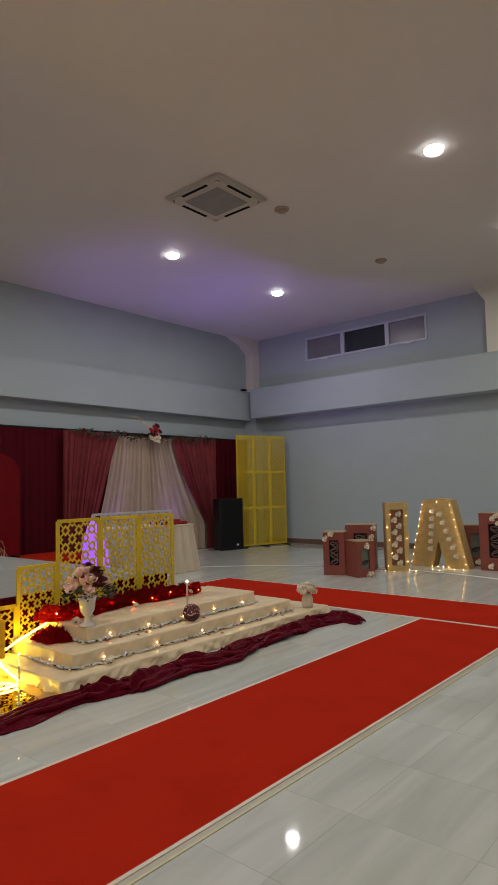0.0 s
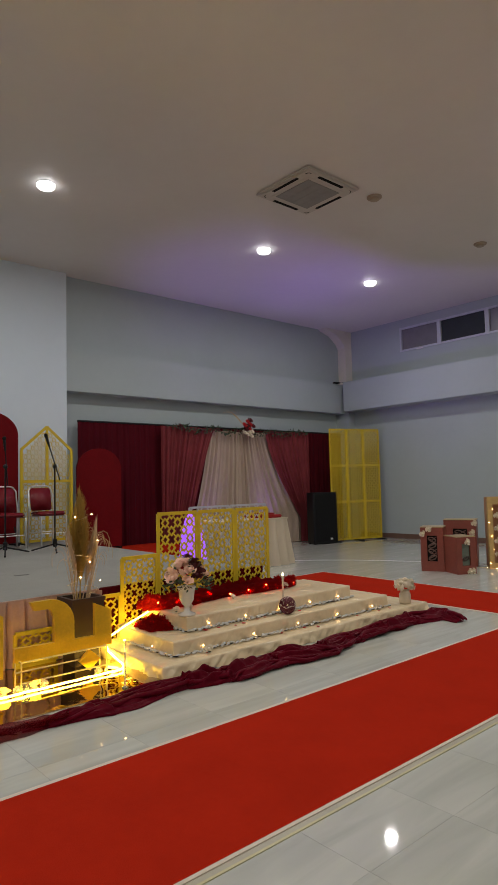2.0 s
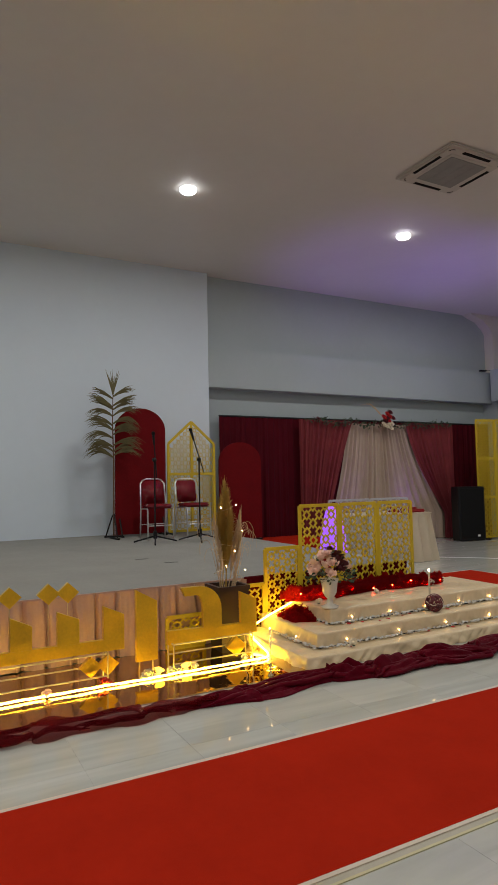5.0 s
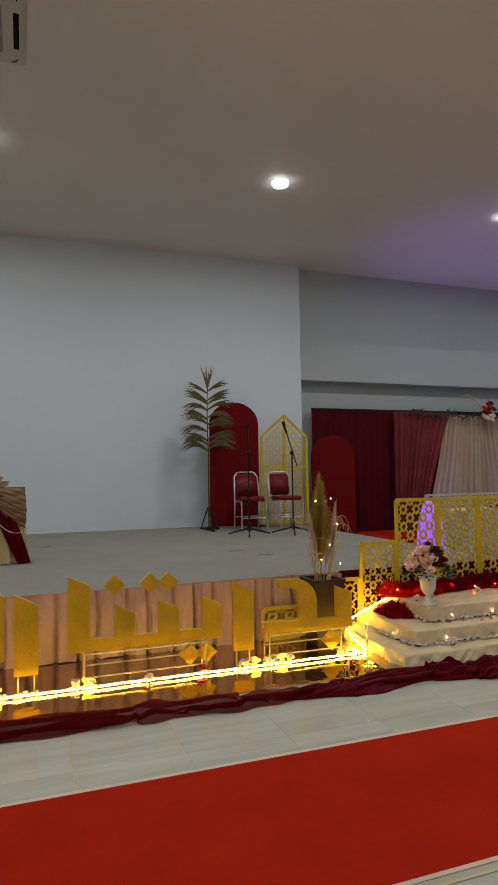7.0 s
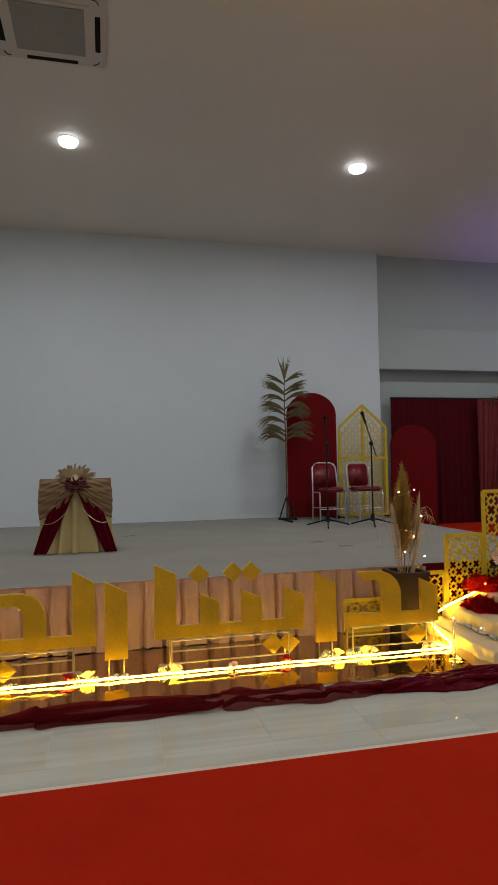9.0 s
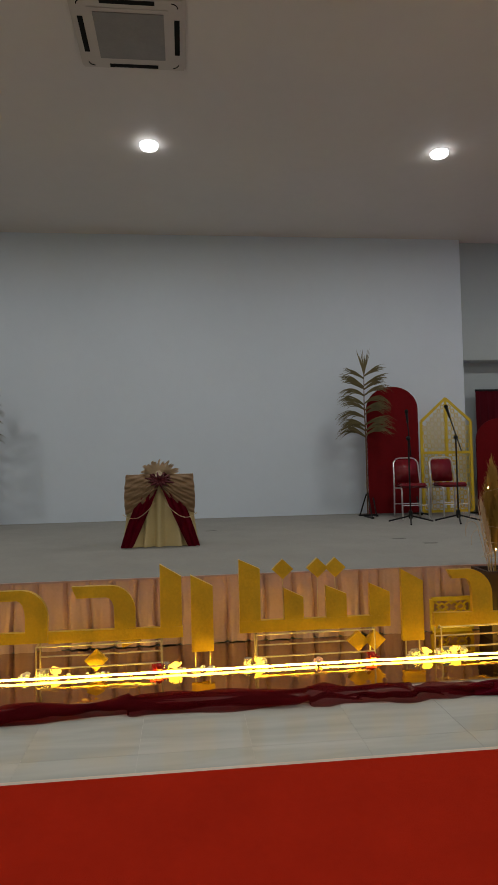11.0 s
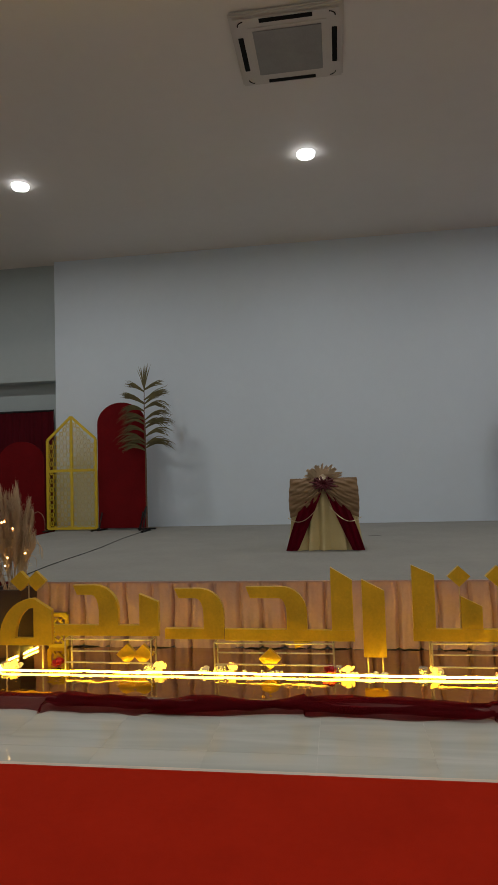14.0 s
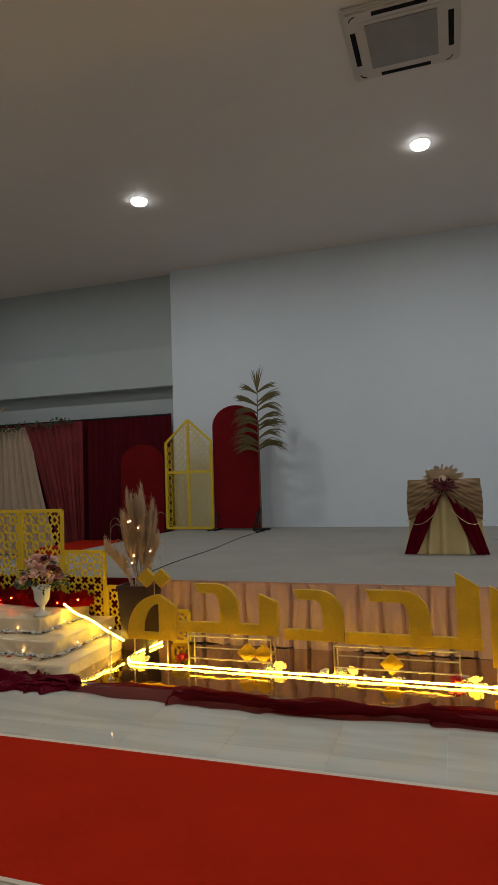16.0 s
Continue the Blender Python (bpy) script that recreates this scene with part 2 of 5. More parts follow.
sheer, blend = nodes.new("ShaderNodeBsdfTranslucent"), nodes.new("ShaderNodeMixShader")
sheer.inputs["Color"].default_value = (0.5, 0.013, 0.008, 1)
blend.inputs[0].default_value = 0.6
wires.new(nodes["Principled BSDF"].outputs[0], blend.inputs[1])
wires.new(sheer.outputs[0], blend.inputs[2])
wires.new(blend.outputs[0], nodes["Material Output"].inputs["Surface"])
BOX_WOOD = material("reddish_brown_box_board", (0.25, 0.06, 0.04), 0.42, vary=0.2, scale=4)
GAUZE = material("gold_gauze", (0.50, 0.33, 0.12), 0.6, vary=0.2, scale=14, bump=0.3, bump_scale=30)
COPPER = material("copper_cloth", (0.42, 0.20, 0.10), 0.5, vary=0.15)
COLUMN = material("cream_column_paint", (0.70, 0.65, 0.57), 0.7, vary=0.04, scale=1.5)
GREEN_GLASS = material("grey_green_glass", (0.16, 0.18, 0.14), 0.15, vary=0.2)
FROST = material("frosted_glass", (0.20, 0.19, 0.21), 0.3)
NIGHT = material("dark_glass", (0.03, 0.04, 0.04), 0.15)
SKIRTING = material("brown_skirting_tile", (0.16, 0.09, 0.07), 0.3)
BROWN_MESH = material("bronze_mesh_cloth", (0.22, 0.13, 0.06), 0.6, vary=0.15, scale=9, bump=0.2, bump_scale=80)
GOLD_SATIN = material("gold_satin", (0.54, 0.42, 0.20), 0.25, vary=0.08, scale=5)
NEON = glow("warm_yellow_light_rope", (1.0, 0.68, 0.05), 34)
BULB = glow("warm_fairy_bulb", (1.0, 0.62, 0.25), 20)
RED_BULB = glow("red_fairy_bulb", (1.0, 0.04, 0.008), 85)
DISC = glow("cool_white_lamp_disc", (0.96, 0.98, 1.0), 9)
VIOLET = glow("violet_lens", (0.45, 0.15, 1.0), 7)

# ---- structure ----
WEST, BACK, NORTH, SOUTH, EAST = -10.18, -10.46, 12.02, -12.4, 6.0
ST = 0.5
setting("floor", box(BACK - 0.2, EAST + 0.2, SOUTH - 0.2, NORTH + 0.2, -0.1, -0.0012), GROUT, "polished beige stone tile floor with thin joints", "floor")
setting("ceiling", box(BACK - 0.2, EAST + 0.2, SOUTH - 0.2, NORTH + 0.2, CEIL, CEIL + 0.15), CEILING, "plain white painted ceiling with a warm cast", "ceiling")
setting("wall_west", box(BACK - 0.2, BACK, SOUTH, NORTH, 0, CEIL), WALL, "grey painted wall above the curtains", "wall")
setting("wall_stage", box(BACK + 0.001, WEST, -5.12, 4.47, 0, CEIL), STAGE_WALL, "plain white wall at the back of the stage", "wall")
bm = bmesh.new()
WX0, WX1, WZ0, WZ1 = -8.61, -5.52, 4.34, 4.9
add_box(bm, BACK - 0.2, EAST + 0.2, NORTH, NORTH + 0.2, 0, WZ0)
add_box(bm, BACK - 0.2, EAST + 0.2, NORTH, NORTH + 0.2, WZ1, CEIL)
add_box(bm, BACK - 0.2, WX0, NORTH, NORTH + 0.2, WZ0, WZ1)
add_box(bm, WX1, EAST + 0.2, NORTH, NORTH + 0.2, WZ0, WZ1)
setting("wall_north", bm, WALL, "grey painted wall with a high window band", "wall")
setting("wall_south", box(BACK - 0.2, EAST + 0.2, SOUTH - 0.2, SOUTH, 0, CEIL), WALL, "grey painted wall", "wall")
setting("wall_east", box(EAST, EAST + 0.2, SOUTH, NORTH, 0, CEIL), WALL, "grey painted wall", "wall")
setting("beam_west", box(BACK, -10.185, 4.471, 11.799, 3.03, 3.76, 0.006), WALL, "grey painted beam along the wall", "beam")
setting("beam_west_far", box(BACK, -10.185, SOUTH, -5.121, 3.03, 3.76, 0.006), WALL, "grey painted beam along the wall", "beam")
setting("beam_north", box(-10.049, EAST, NORTH - 0.42, NORTH, 3.06, 3.79, 0.006), WALL, "grey painted beam along the wall", "beam")
setting("column_corner", box(BACK, -10.05, 11.8, NORTH, 0, 3.77), WALL, "grey painted corner column under the beams", "column")
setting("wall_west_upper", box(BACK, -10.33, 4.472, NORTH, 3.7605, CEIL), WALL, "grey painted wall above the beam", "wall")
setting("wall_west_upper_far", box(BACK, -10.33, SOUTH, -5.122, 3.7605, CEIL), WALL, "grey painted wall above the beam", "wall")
setting("column_upper", box(-10.3299, -10.08, 11.78, NORTH, 3.7705, CEIL), COLUMN, "cream painted column above the beam", "column")
setting("haunch_corner", plate([(11.7795, CEIL - 0.42), (11.7795, CEIL), (11.08, CEIL), (11.16, CEIL - 0.045), (11.46, CEIL - 0.13), (11.69, CEIL - 0.3)], -10.3299, -10.085), COLUMN, "cream painted haunch between column and ceiling", "haunch")
setting("column_north", box(-4.16, -3.66, NORTH - 0.42, NORTH, 3.78, CEIL), COLUMN, "cream painted column on the beam", "column")
bm = plate([(0.0, 4.78), (0.0, CEIL), (-0.23, CEIL)], -0.42, 0.0)
for v in bm.verts:
    v.co = Vector((-4.16 + v.co.y, NORTH + v.co.x, v.co.z))
bmesh.ops.recalc_face_normals(bm, faces=bm.faces)
setting("haunch_north", bm, COLUMN, "cream painted haunch between column and ceiling", "haunch")
setting("baseboard", box(-9.97, EAST, NORTH - 0.015, NORTH - 0.001, 0, 0.11, 0.003), SKIRTING, "brown tile skirting at the wall foot", "skirting")
window = tagged(new("window_1"), "grey framed high window band with three panes", "window", kind="structure")
for x0, x1, mat in ((WX0, -7.577, FROST), (-7.575, -6.442, NIGHT), (-6.44, WX1, FROST)):
    bm = bmesh.new()
    add_box(bm, x0, x1, NORTH - 0.02, NORTH + 0.06, WZ0, WZ0 + 0.04)
    add_box(bm, x0, x1, NORTH - 0.02, NORTH + 0.06, WZ1 - 0.04, WZ1)
    add_box(bm, x0, x0 + 0.045, NORTH - 0.018, NORTH + 0.058, WZ0 + 0.04, WZ1 - 0.04)
    add_box(bm, x1 - 0.045, x1, NORTH - 0.018, NORTH + 0.058, WZ0 + 0.04, WZ1 - 0.04)
    casing = part("window_frame", bm, FRAME_GREY, window)
    part("pane", box(x0 + 0.045, x1 - 0.045, NORTH + 0.03, NORTH + 0.04, WZ0 + 0.04, WZ1 - 0.04), mat, casing, "dark glass pane" if mat is NIGHT else "frosted pane")
for x in (-8.1, -5.95):
    part("latch", box(x - 0.05, x + 0.12, NORTH - 0.05, NORTH - 0.02, WZ0 - 0.02, WZ0 + 0.005, 0.004), WHITE, window)

setting("stage", box(BACK + 0.002, -4.92, -4.9, 4.17, 0.001, ST, 0.008), STAGE_FLOOR, "low stage with grey carpet top", "stage")
for name, x0, x1, y0, y1 in (("red_carpet", -2.915, -1.935, SOUTH, 5.74), ("red_carpet_across", -6.5, EAST, 5.79, 6.82)):
    setting(name, box(x0, x1, y0, y1, 0, 0.007), CARPET, "plain red carpet runner laid on the tiles", "carpet")
for x0, x1, mat, z in ((-2.945, -2.915, TAPE, 0.005), (-1.935, -1.915, TAPE, 0.006), (-1.915, -1.885, PALE, 0.002), (-1.885, -1.873, TAPE_YELLOW, 0.004)):
    setting("trim", box(x0, x1, SOUTH, 5.74, 0.0, z), mat, "thin tape along the carpet edge", "tape")
setting("trim", box(-6.5, EAST, 5.75, 5.79, 0.0, 0.0085), TAPE, "thin tape along the carpet edge", "tape")
setting("trim", box(-6.5, EAST, 6.82, 6.84, 0.0, 0.006), TAPE, "thin tape along the carpet edge", "tape")
setting("trim", box(-6.53, -6.5, 5.75, 6.84, 0.0, 0.006), TAPE, "thin tape along the carpet edge", "tape")


def court(u, v):
    a = radians(150 - 85 * u)
    r = 4.36 + 0.09 * v
    return (-4.6 + r * math.cos(a) * 1.0, 4.55 + r * math.sin(a), 0.003)


setting("floor_marking", sheet(court, 60, 1), material("white_line_paint", (0.7, 0.7, 0.68), 0.4), "curved white court line painted on the tiles", "line")
setting("mirror_sheet", box(-4.86, -3.80, -3.0, 2.26, 0.001, 0.008), MIRROR, "bronze mirror sheet on the floor before the stage", "mirror")


# stage skirt, pleated
def skirt_point(y0, y1, x, z1, pleats, deep, lean=0.0, seed=0.0, z0=0.012):
    def p(u, v):
        y = y0 + (y1 - y0) * u
        ph = u * pleats + 0.35 * wobble(u * pleats * 0.6, 1, seed)
        fold = abs((ph % 1) - 0.5) * 2
        fold = min(1.0, fold * 3.6) ** 0.8 + 0.09 * math.sin(ph * 9) + 0.22 * noise.noise(Vector((ph * 1.7, v * 3, seed + 2))) + 0.16 * noise.noise(Vector((ph * 5, v * 1.3, seed)))
        open_ = 0.6 + 0.4 * (1 - v)
        return (x + deep * fold * open_ + lean * (1 - v), y + 0.02 * wobble(y * 3, 1, seed + v * 2), z0 + (z1 - z0) * v + 0.012 * (1 - v) * wobble(y * 4, 1, 5))
    return p


sk = thing("stage_skirt", pose(0, 0, 0), "dusty pink satin skirt pleated along the stage front behind the sign", "skirt")
part("cloth", sheet(skirt_point(-2.98, 2.34, -4.915, 0.495, 31, 0.06), 1000, 14), SKIRT, sk, smooth=True)
part("hem_band", box(-4.925, -4.905, -2.98, 2.34, 0.475, 0.503, 0.004), SKIRT, sk)
for y0, y1 in ((-4.9, -2.985), (2.345, 4.17)):
    sk = thing("stage_skirt", pose(0, 0, 0), "dark red cloth skirt along the stage behind the screens", "skirt")
    part("cloth", sheet(skirt_point(y0, y1, -4.914, 0.5, 13, 0.025), 360, 10), SKIRT_RED, sk, smooth=True)
    part("hem_band", box(-4.925, -4.9, y0, y1, 0.48, 0.508, 0.006), SKIRT_RED, sk)

# ---- ceiling fixtures ----
def downlight(m):
    t = thing("downlight", m, "round recessed cool white ceiling downlight, switched on", "downlight", "ceiling downlights")
    part("trim_ring", lathe([(0.122, -0.001), (0.122, -0.004), (0.117, -0.007), (0.1035, -0.007), (0.1035, -0.002)], 32), WHITE, t)
    part("lamp_disc", lathe([(0.103, -0.006), (0.103, -0.028), (0.092, -0.046), (0.06, -0.058), (0.002, -0.062)], 32), DISC, t, "glowing white disc")
    return t


first = downlight(pose(-7.27, 9.22, CEIL))
for lx, ly in LAMP_ROWS[1:]:
    copy_thing(first, pose(lx, ly, CEIL))


def air_conditioner(m):
    t = thing("ceiling_air_conditioner", m, "square white four-way cassette air conditioner in the ceiling", "air conditioner", "ceiling air conditioners")
    bm = bmesh.new()
    add_box(bm, -0.475, 0.475, -0.475, 0.475, -0.035, 0.0, bevel=0.015)
    add_box(bm, -0.44, 0.44, -0.44, 0.44, -0.05, -0.0352, bevel=0.012)
    part("panel", bm, AC_WHITE, t)
    part("surround", box(-0.33, 0.33, -0.33, 0.33, -0.056, -0.0502, 0.002), AC_WHITE, t)
    grille = part("grille", box(-0.29, 0.29, -0.29, 0.29, -0.062, -0.0562, 0.003), GREY_GRILLE, t, "grey intake grille")
    for k in range(1, 4):
        part("grille_rib", box(-0.27, 0.27, -0.275 + k * 0.1375 - 0.004, -0.275 + k * 0.1375 + 0.004, -0.064, -0.0622), GREY_GRILLE, grille)
    for a in range(4):
        bm = box(-0.22, 0.22, 0.375, 0.42, -0.0535, -0.0502)
        bmesh.ops.rotate(bm, verts=bm.verts, matrix=Matrix.Rotation(a * math.pi / 2, 3, "Z"))
        part("air_slot", bm, DARK, t, "dark outlet slot")
        c = [(0.385 + 0.05 * math.cos(q), 0.385 + 0.05 * math.sin(q), -0.051) for q in (i * math.pi / 20 for i in range(11))]
        bm = tube([Matrix.Rotation(a * math.pi / 2, 3, "Z") @ Vector((p[0] - 0.03, p[1] - 0.03, p[2])) for p in c], 0.005, 5)
        part("corner_line", bm, DARK, t)
    return t


ac = air_conditioner(pose(-5.42, 5.58, CEIL))
copy_thing(ac, pose(-5.45, -0.66, CEIL))
for dx, dy in ((-5.0, 6.42), (-4.97, 9.1)):
    t = thing("smoke_detector", pose(dx, dy, CEIL), "small round yellowed detector on the ceiling", "detector", "ceiling detectors")
    part("base", lathe([(0.1, 0), (0.1, -0.015), (0.085, -0.02)], 24), AGED, t)
    part("sensor", lathe([(0.07, -0.02), (0.06, -0.045), (0.03, -0.05)], 24), AGED, t)


# ---- lattice screens ----
def add_ring(bm, c, a, cy, cz, w, d):
    """A mitred diamond ring about c, w wide and d thick."""
    h = w * 0.7
    rows = []
    for x, grow in ((d / 2, h), (d / 2, -h), (-d / 2, -h), (-d / 2, h)):
        ry, rz = a * cy + grow, a * cz + grow
        rows.append([bm.verts.new(c + Vector((x, p * ry, q * rz))) for p, q in ((1, 0), (0, 1), (-1, 0), (0, -1))])
    for i in range(4):
        for k in range(4):
            bm.faces.new((rows[i][k], rows[i][(k + 1) % 4], rows[(i + 1) % 4][(k + 1) % 4], rows[(i + 1) % 4][k]))


def lattice(bm, x, y0, y1, z0, z1, cell, w=0.019, d=0.012, inside=None, tall=1.2):
    """Diamond rings on a staggered grid, joined by short diagonal bars, cut off at the panel's edges."""
    ny, nz = max(1, round((y1 - y0) / cell)), max(1, round((z1 - z0) / (cell * tall)))
    cy, cz = (y1 - y0) / ny, (z1 - z0) / nz
    for i in range(2 * ny + 1):
        for j in range(2 * nz + 1):
            if (i + j) % 2:
                continue
            c = Vector((x, y0 + i * cy / 2, z0 + j * cz / 2))
            if inside and not inside(c.y, c.z):
                continue
            add_ring(bm, c, 0.26, cy, cz, w, d)
            for s in (-1, 1):
                add_bar(bm, c + Vector((0, s * 0.13 * cy, 0.13 * cz)), c + Vector((0, s * 0.37 * cy, 0.37 * cz)), w * 0.85, d * (0.88 if s > 0 else 0.76))
    for co, no in (((x, y0, 0), (0, -1, 0)), ((x, y1, 0), (0, 1, 0)), ((x, 0, z0), (0, 0, -1)), ((x, 0, z1), (0, 0, 1))):
        bmesh.ops.bisect_plane(bm, geom=bm.verts[:] + bm.edges[:] + bm.faces[:], plane_co=co, plane_no=no, clear_outer=True)
    return bm


def frame_of(x, pts, w, d):
    bm = bmesh.new()
    n = len(pts)
    for i in range(n):
        add_bar(bm, (x, *pts[i]), (x, *pts[(i + 1) % n]), w, d - 0.0025 * (i % 2 if n % 2 == 0 else i % 3))
    return bm


def screen(name, m, panels, label, cell, mat=YELLOW, group="", w=0.0135):
    """panels: (y0, y1, z0, z1) side by side in the plane x = 0."""
    t = thing(name, m, label, "screen", group)
    for y0, y1, z0, z1 in panels:
        rim = part("panel_frame", frame_of(0, [(y0 + 0.012, z0 + 0.012), (y1 - 0.012, z0 + 0.012), (y1 - 0.012, z1 - 0.012), (y0 + 0.012, z1 - 0.012)], 0.03, 0.02), mat, t)
        part("lattice", lattice(bmesh.new(), 0, y0 + 0.02, y1 - 0.02, z0 + 0.02, z1 - 0.02, cell, w, tall=1.0), mat, rim)
    return t


def side(y, s):
    """The place y on the one flank of the stage, or its mirror place on the other."""
    return y if s > 0 else -0.74 - y


def span(a, b, s):
    return tuple(sorted((side(a, s), side(b, s))))


CORE = 0.31
for s in (1, -1):
    off = 0.0 if s > 0 else -0.1
    big = [(*span(2.886 - off, 3.333 - off, s), 0.0, 1.105), (*span(3.337 - off, 3.78 - off, s), 0.0, 1.105), (*span(3.784 - off, 4.23 - off, s), 0.0, 1.105)]
    screen("lattice_screen", pose(-4.865, 0, 0.002), big, "gold cut-out lattice screen of three tall panels behind the steps", 0.149, group="lattice screens")
    screen("lattice_screen", pose(-4.855, 0, 0.002), [(*span(2.515 if s > 0 else 2.555, 2.882 - off, s), 0.0, 0.745)], "gold cut-out lattice screen of middle height beside the steps", 0.123, group="lattice screens")
    screen("lattice_screen", pose(-4.845, 0, 0.009), [(*span(2.31 if s > 0 else 2.27, 2.511 if s > 0 else 2.551, s), 0.0, 0.445)], "low gold cut-out lattice screen beside the planter", 0.13, group="lattice screens")
    screen("lattice_screen", pose(-4.835, 0, 0.009), [(*span(1.6 if s > 0 else 1.77, 1.94, s), 0.0, 0.265)], "short gold cut-out lattice screen before the stage skirt", 0.14, group="lattice screens", w=0.014)

# ---- steps with cloth ----
for s in (1, -1):
    t = thing("decorated_steps", pose(0, 0, 0), "three low steps draped in cream satin, standing before the stage", "steps", "decorated steps")
    tiers = ((-3.83, 2.27, 5.47, 0.0, 0.09), (-4.0, 2.47, 5.03, 0.09, 0.2), (-4.18, 2.72, 4.68, 0.2, 0.315))
    for x1, ya, yb, z0, z1 in tiers:
        y0, y1 = span(ya, yb, s)

        def cover(u, v, x1=x1, y0=y0, y1=y1, z0=z0, z1=z1):
            # u goes round the three open sides, v from the hem up and over the top
            if u < 0.22:
                p, nrm = Vector((-4.83 + (x1 + 4.83) * u / 0.22, y0)), Vector((0, -1))
            elif u < 0.78:
                p, nrm = Vector((x1, y0 + (y1 - y0) * (u - 0.22) / 0.56)), Vector((1, 0))
            else:
                p, nrm = Vector((x1 - (x1 + 4.83) * (u - 0.78) / 0.22, y1)), Vector((0, 1))
            loose = (0.018 + 0.026 * wobble(u * 46 + 3 * v, 1, z1 * 9) + 0.020 * wobble(u * 130 - 5 * v, 1, 3)) * (1 if z0 == 0 else 0.4)
            if v < 0.5:
                h = v / 0.5
                q = p + nrm * (loose * (1 - h * h) + 0.003)
                return (q.x, q.y, z0 + 0.002 + (z1 - z0 - 0.004) * h)
            h = (v - 0.5) / 0.5
            e = h * 0.012
            q = p - nrm * (e - 0.003 * (1 - h))
            return (max(q.x, -4.83), q.y, z1 - 0.0035 * h)

        bm = sheet(cover, 460, 12)
        bmesh.ops.recalc_face_normals(bm, faces=bm.faces)
        part("cloth_cover", bm, CREAM, t, smooth=True)
        part("step_block", box(-4.83, x1 - 0.004, y0 + 0.004, y1 - 0.004, z0 + 0.001, z1 - 0.016, 0.006), CREAM, t)

        def top_cloth(u, v, x1=x1, y0=y0, y1=y1, z1=z1):
            x, y = -4.83 + (x1 - 0.006 + 4.83) * u, y0 + 0.006 + (y1 - y0 - 0.012) * v
            edge = min(1.0, 14 * (1 - u), 40 * v, 40 * (1 - v))
            n1 = 1 - abs(noise.noise(Vector((x * 5 + y * 2.2, y * 3.4 - x * 1.5, z1 * 20)))) * 3.2
            n2 = 1 - abs(noise.noise(Vector((x * 11 - y * 4, y * 7, z1 * 31)))) * 3.4
            return (x, y, z1 - 0.0035 + edge * (0.008 * max(0, n1) ** 4 + 0.004 * max(0, n2) ** 4))
        bm = sheet(top_cloth, 40, 200)
        bmesh.ops.recalc_face_normals(bm, faces=bm.faces)
        part("cloth_top", bm, CREAM, t, smooth=True)

RED_CLOTH = material("red_cloth", (0.32, 0.012, 0.012), 0.8, vary=0.15)
WINE_CANE = material("dark_red_cane", (0.13, 0.012, 0.02), 0.5, vary=0.2)

# ---- lettered sign of gold boards ----
SX = -4.31
sign_label = "gold painted cut-out letter board standing on a thin metal frame"


def arc_hook(y0, y1, top, base, w, arm):
    """A letter stem with a curved arm at its top, reaching back to y0: outline in (y, z)."""
    r = 0.17
    pts = [(y0, top), (y1 - r, top)]
    pts += [(y1 - r + r * math.sin(a), top - r + r * math.cos(a)) for a in (math.pi / 16 * k for k in range(1, 9))]
    pts += [(y1, base), (y1 - w, base), (y1 - w, top - r)]
    pts += [(y1 - w - 0.05 * (1 - math.cos(a)), top - r + (r - arm) * math.sin(a)) for a in (math.pi / 8 * k for k in range(1, 5))]
    pts += [(y0 + 0.03, top - arm)]
    return pts


def slab(y0, y1, zl, zr, zb):
    return [(y0, zl), (y1, zr), (y1, zb), (y0, zb)]


def diamond(y, z, r=0.075):
    return [(y - r, z), (y, z + r * 0.92), (y + r, z), (y, z - r * 0.92)]


def letter(name, outlines, label=sign_label):
    t = thing(name, pose(SX, 0, 0.008), label, "sign letter", "sign letters")
    for k, (n, pts) in enumerate(outlines):
        thick = 0.019 - 0.003 * (k % 2 if n == "diamond" else 0)
        part(n, plate([(y, z - 0.008) for y, z in pts], -thick, thick), GOLD, t)
    return t


def wire(t, pts, r=0.006, mat=None):
    part("frame_wire", tube([(x, y, z - 0.008) for x, y, z in pts], r, 6), mat or STAND, t)


def stand(t, y0, y1, top):
    """Open box frame of thin metal rod under a letter."""
    for x in (-0.055, 0.055):
        wire(t, [(x, y0, 0.008), (x, y0, top)])
        wire(t, [(x, y1, 0.008), (x, y1, top)])
        for z in (top, 0.115 if x < 0 else 0.07):
            wire(t, [(x, y0, z), (x, y1, z)], 0.0055)
    for y in (y0, y1):
        wire(t, [(-0.055, y, top), (0.055, y, top)])


def legs(t, ys, top):
    for y in ys:
        wire(t, [(0, y, 0.008), (0, y, top)])


# ring letter with two diamonds over it
RC = -2.6
rim = [(RC - 0.175 + 0.255 * (1 - math.cos(a)), 0.22 + 0.275 * math.sin(a)) for a in (math.pi * k / 20 for k in range(11))]
eye_hole = [(RC - 0.058 + 0.138 * (1 - math.cos(a)), 0.22 + 0.21 * math.sin(a)) for a in (math.pi * k / 16 for k in range(8, -1, -1))]
left_half = [(RC - 0.175, 0.17)] + rim + eye_hole + [(RC + 0.0795, 0.22), (RC + 0.0795, 0.17)]
right_half = [(RC + 0.08, 0.17), (RC + 0.08, 0.495), (RC + 0.213, 0.414), (RC + 0.213, 0.175)]
t = letter("sign_letter", [("board", left_half), ("board", right_half), ("diamond", diamond(RC - 0.015, 0.615, 0.075)), ("diamond", diamond(RC + 0.1, 0.615, 0.075))])
legs(t, (RC - 0.13, RC + 0.14), 0.2)
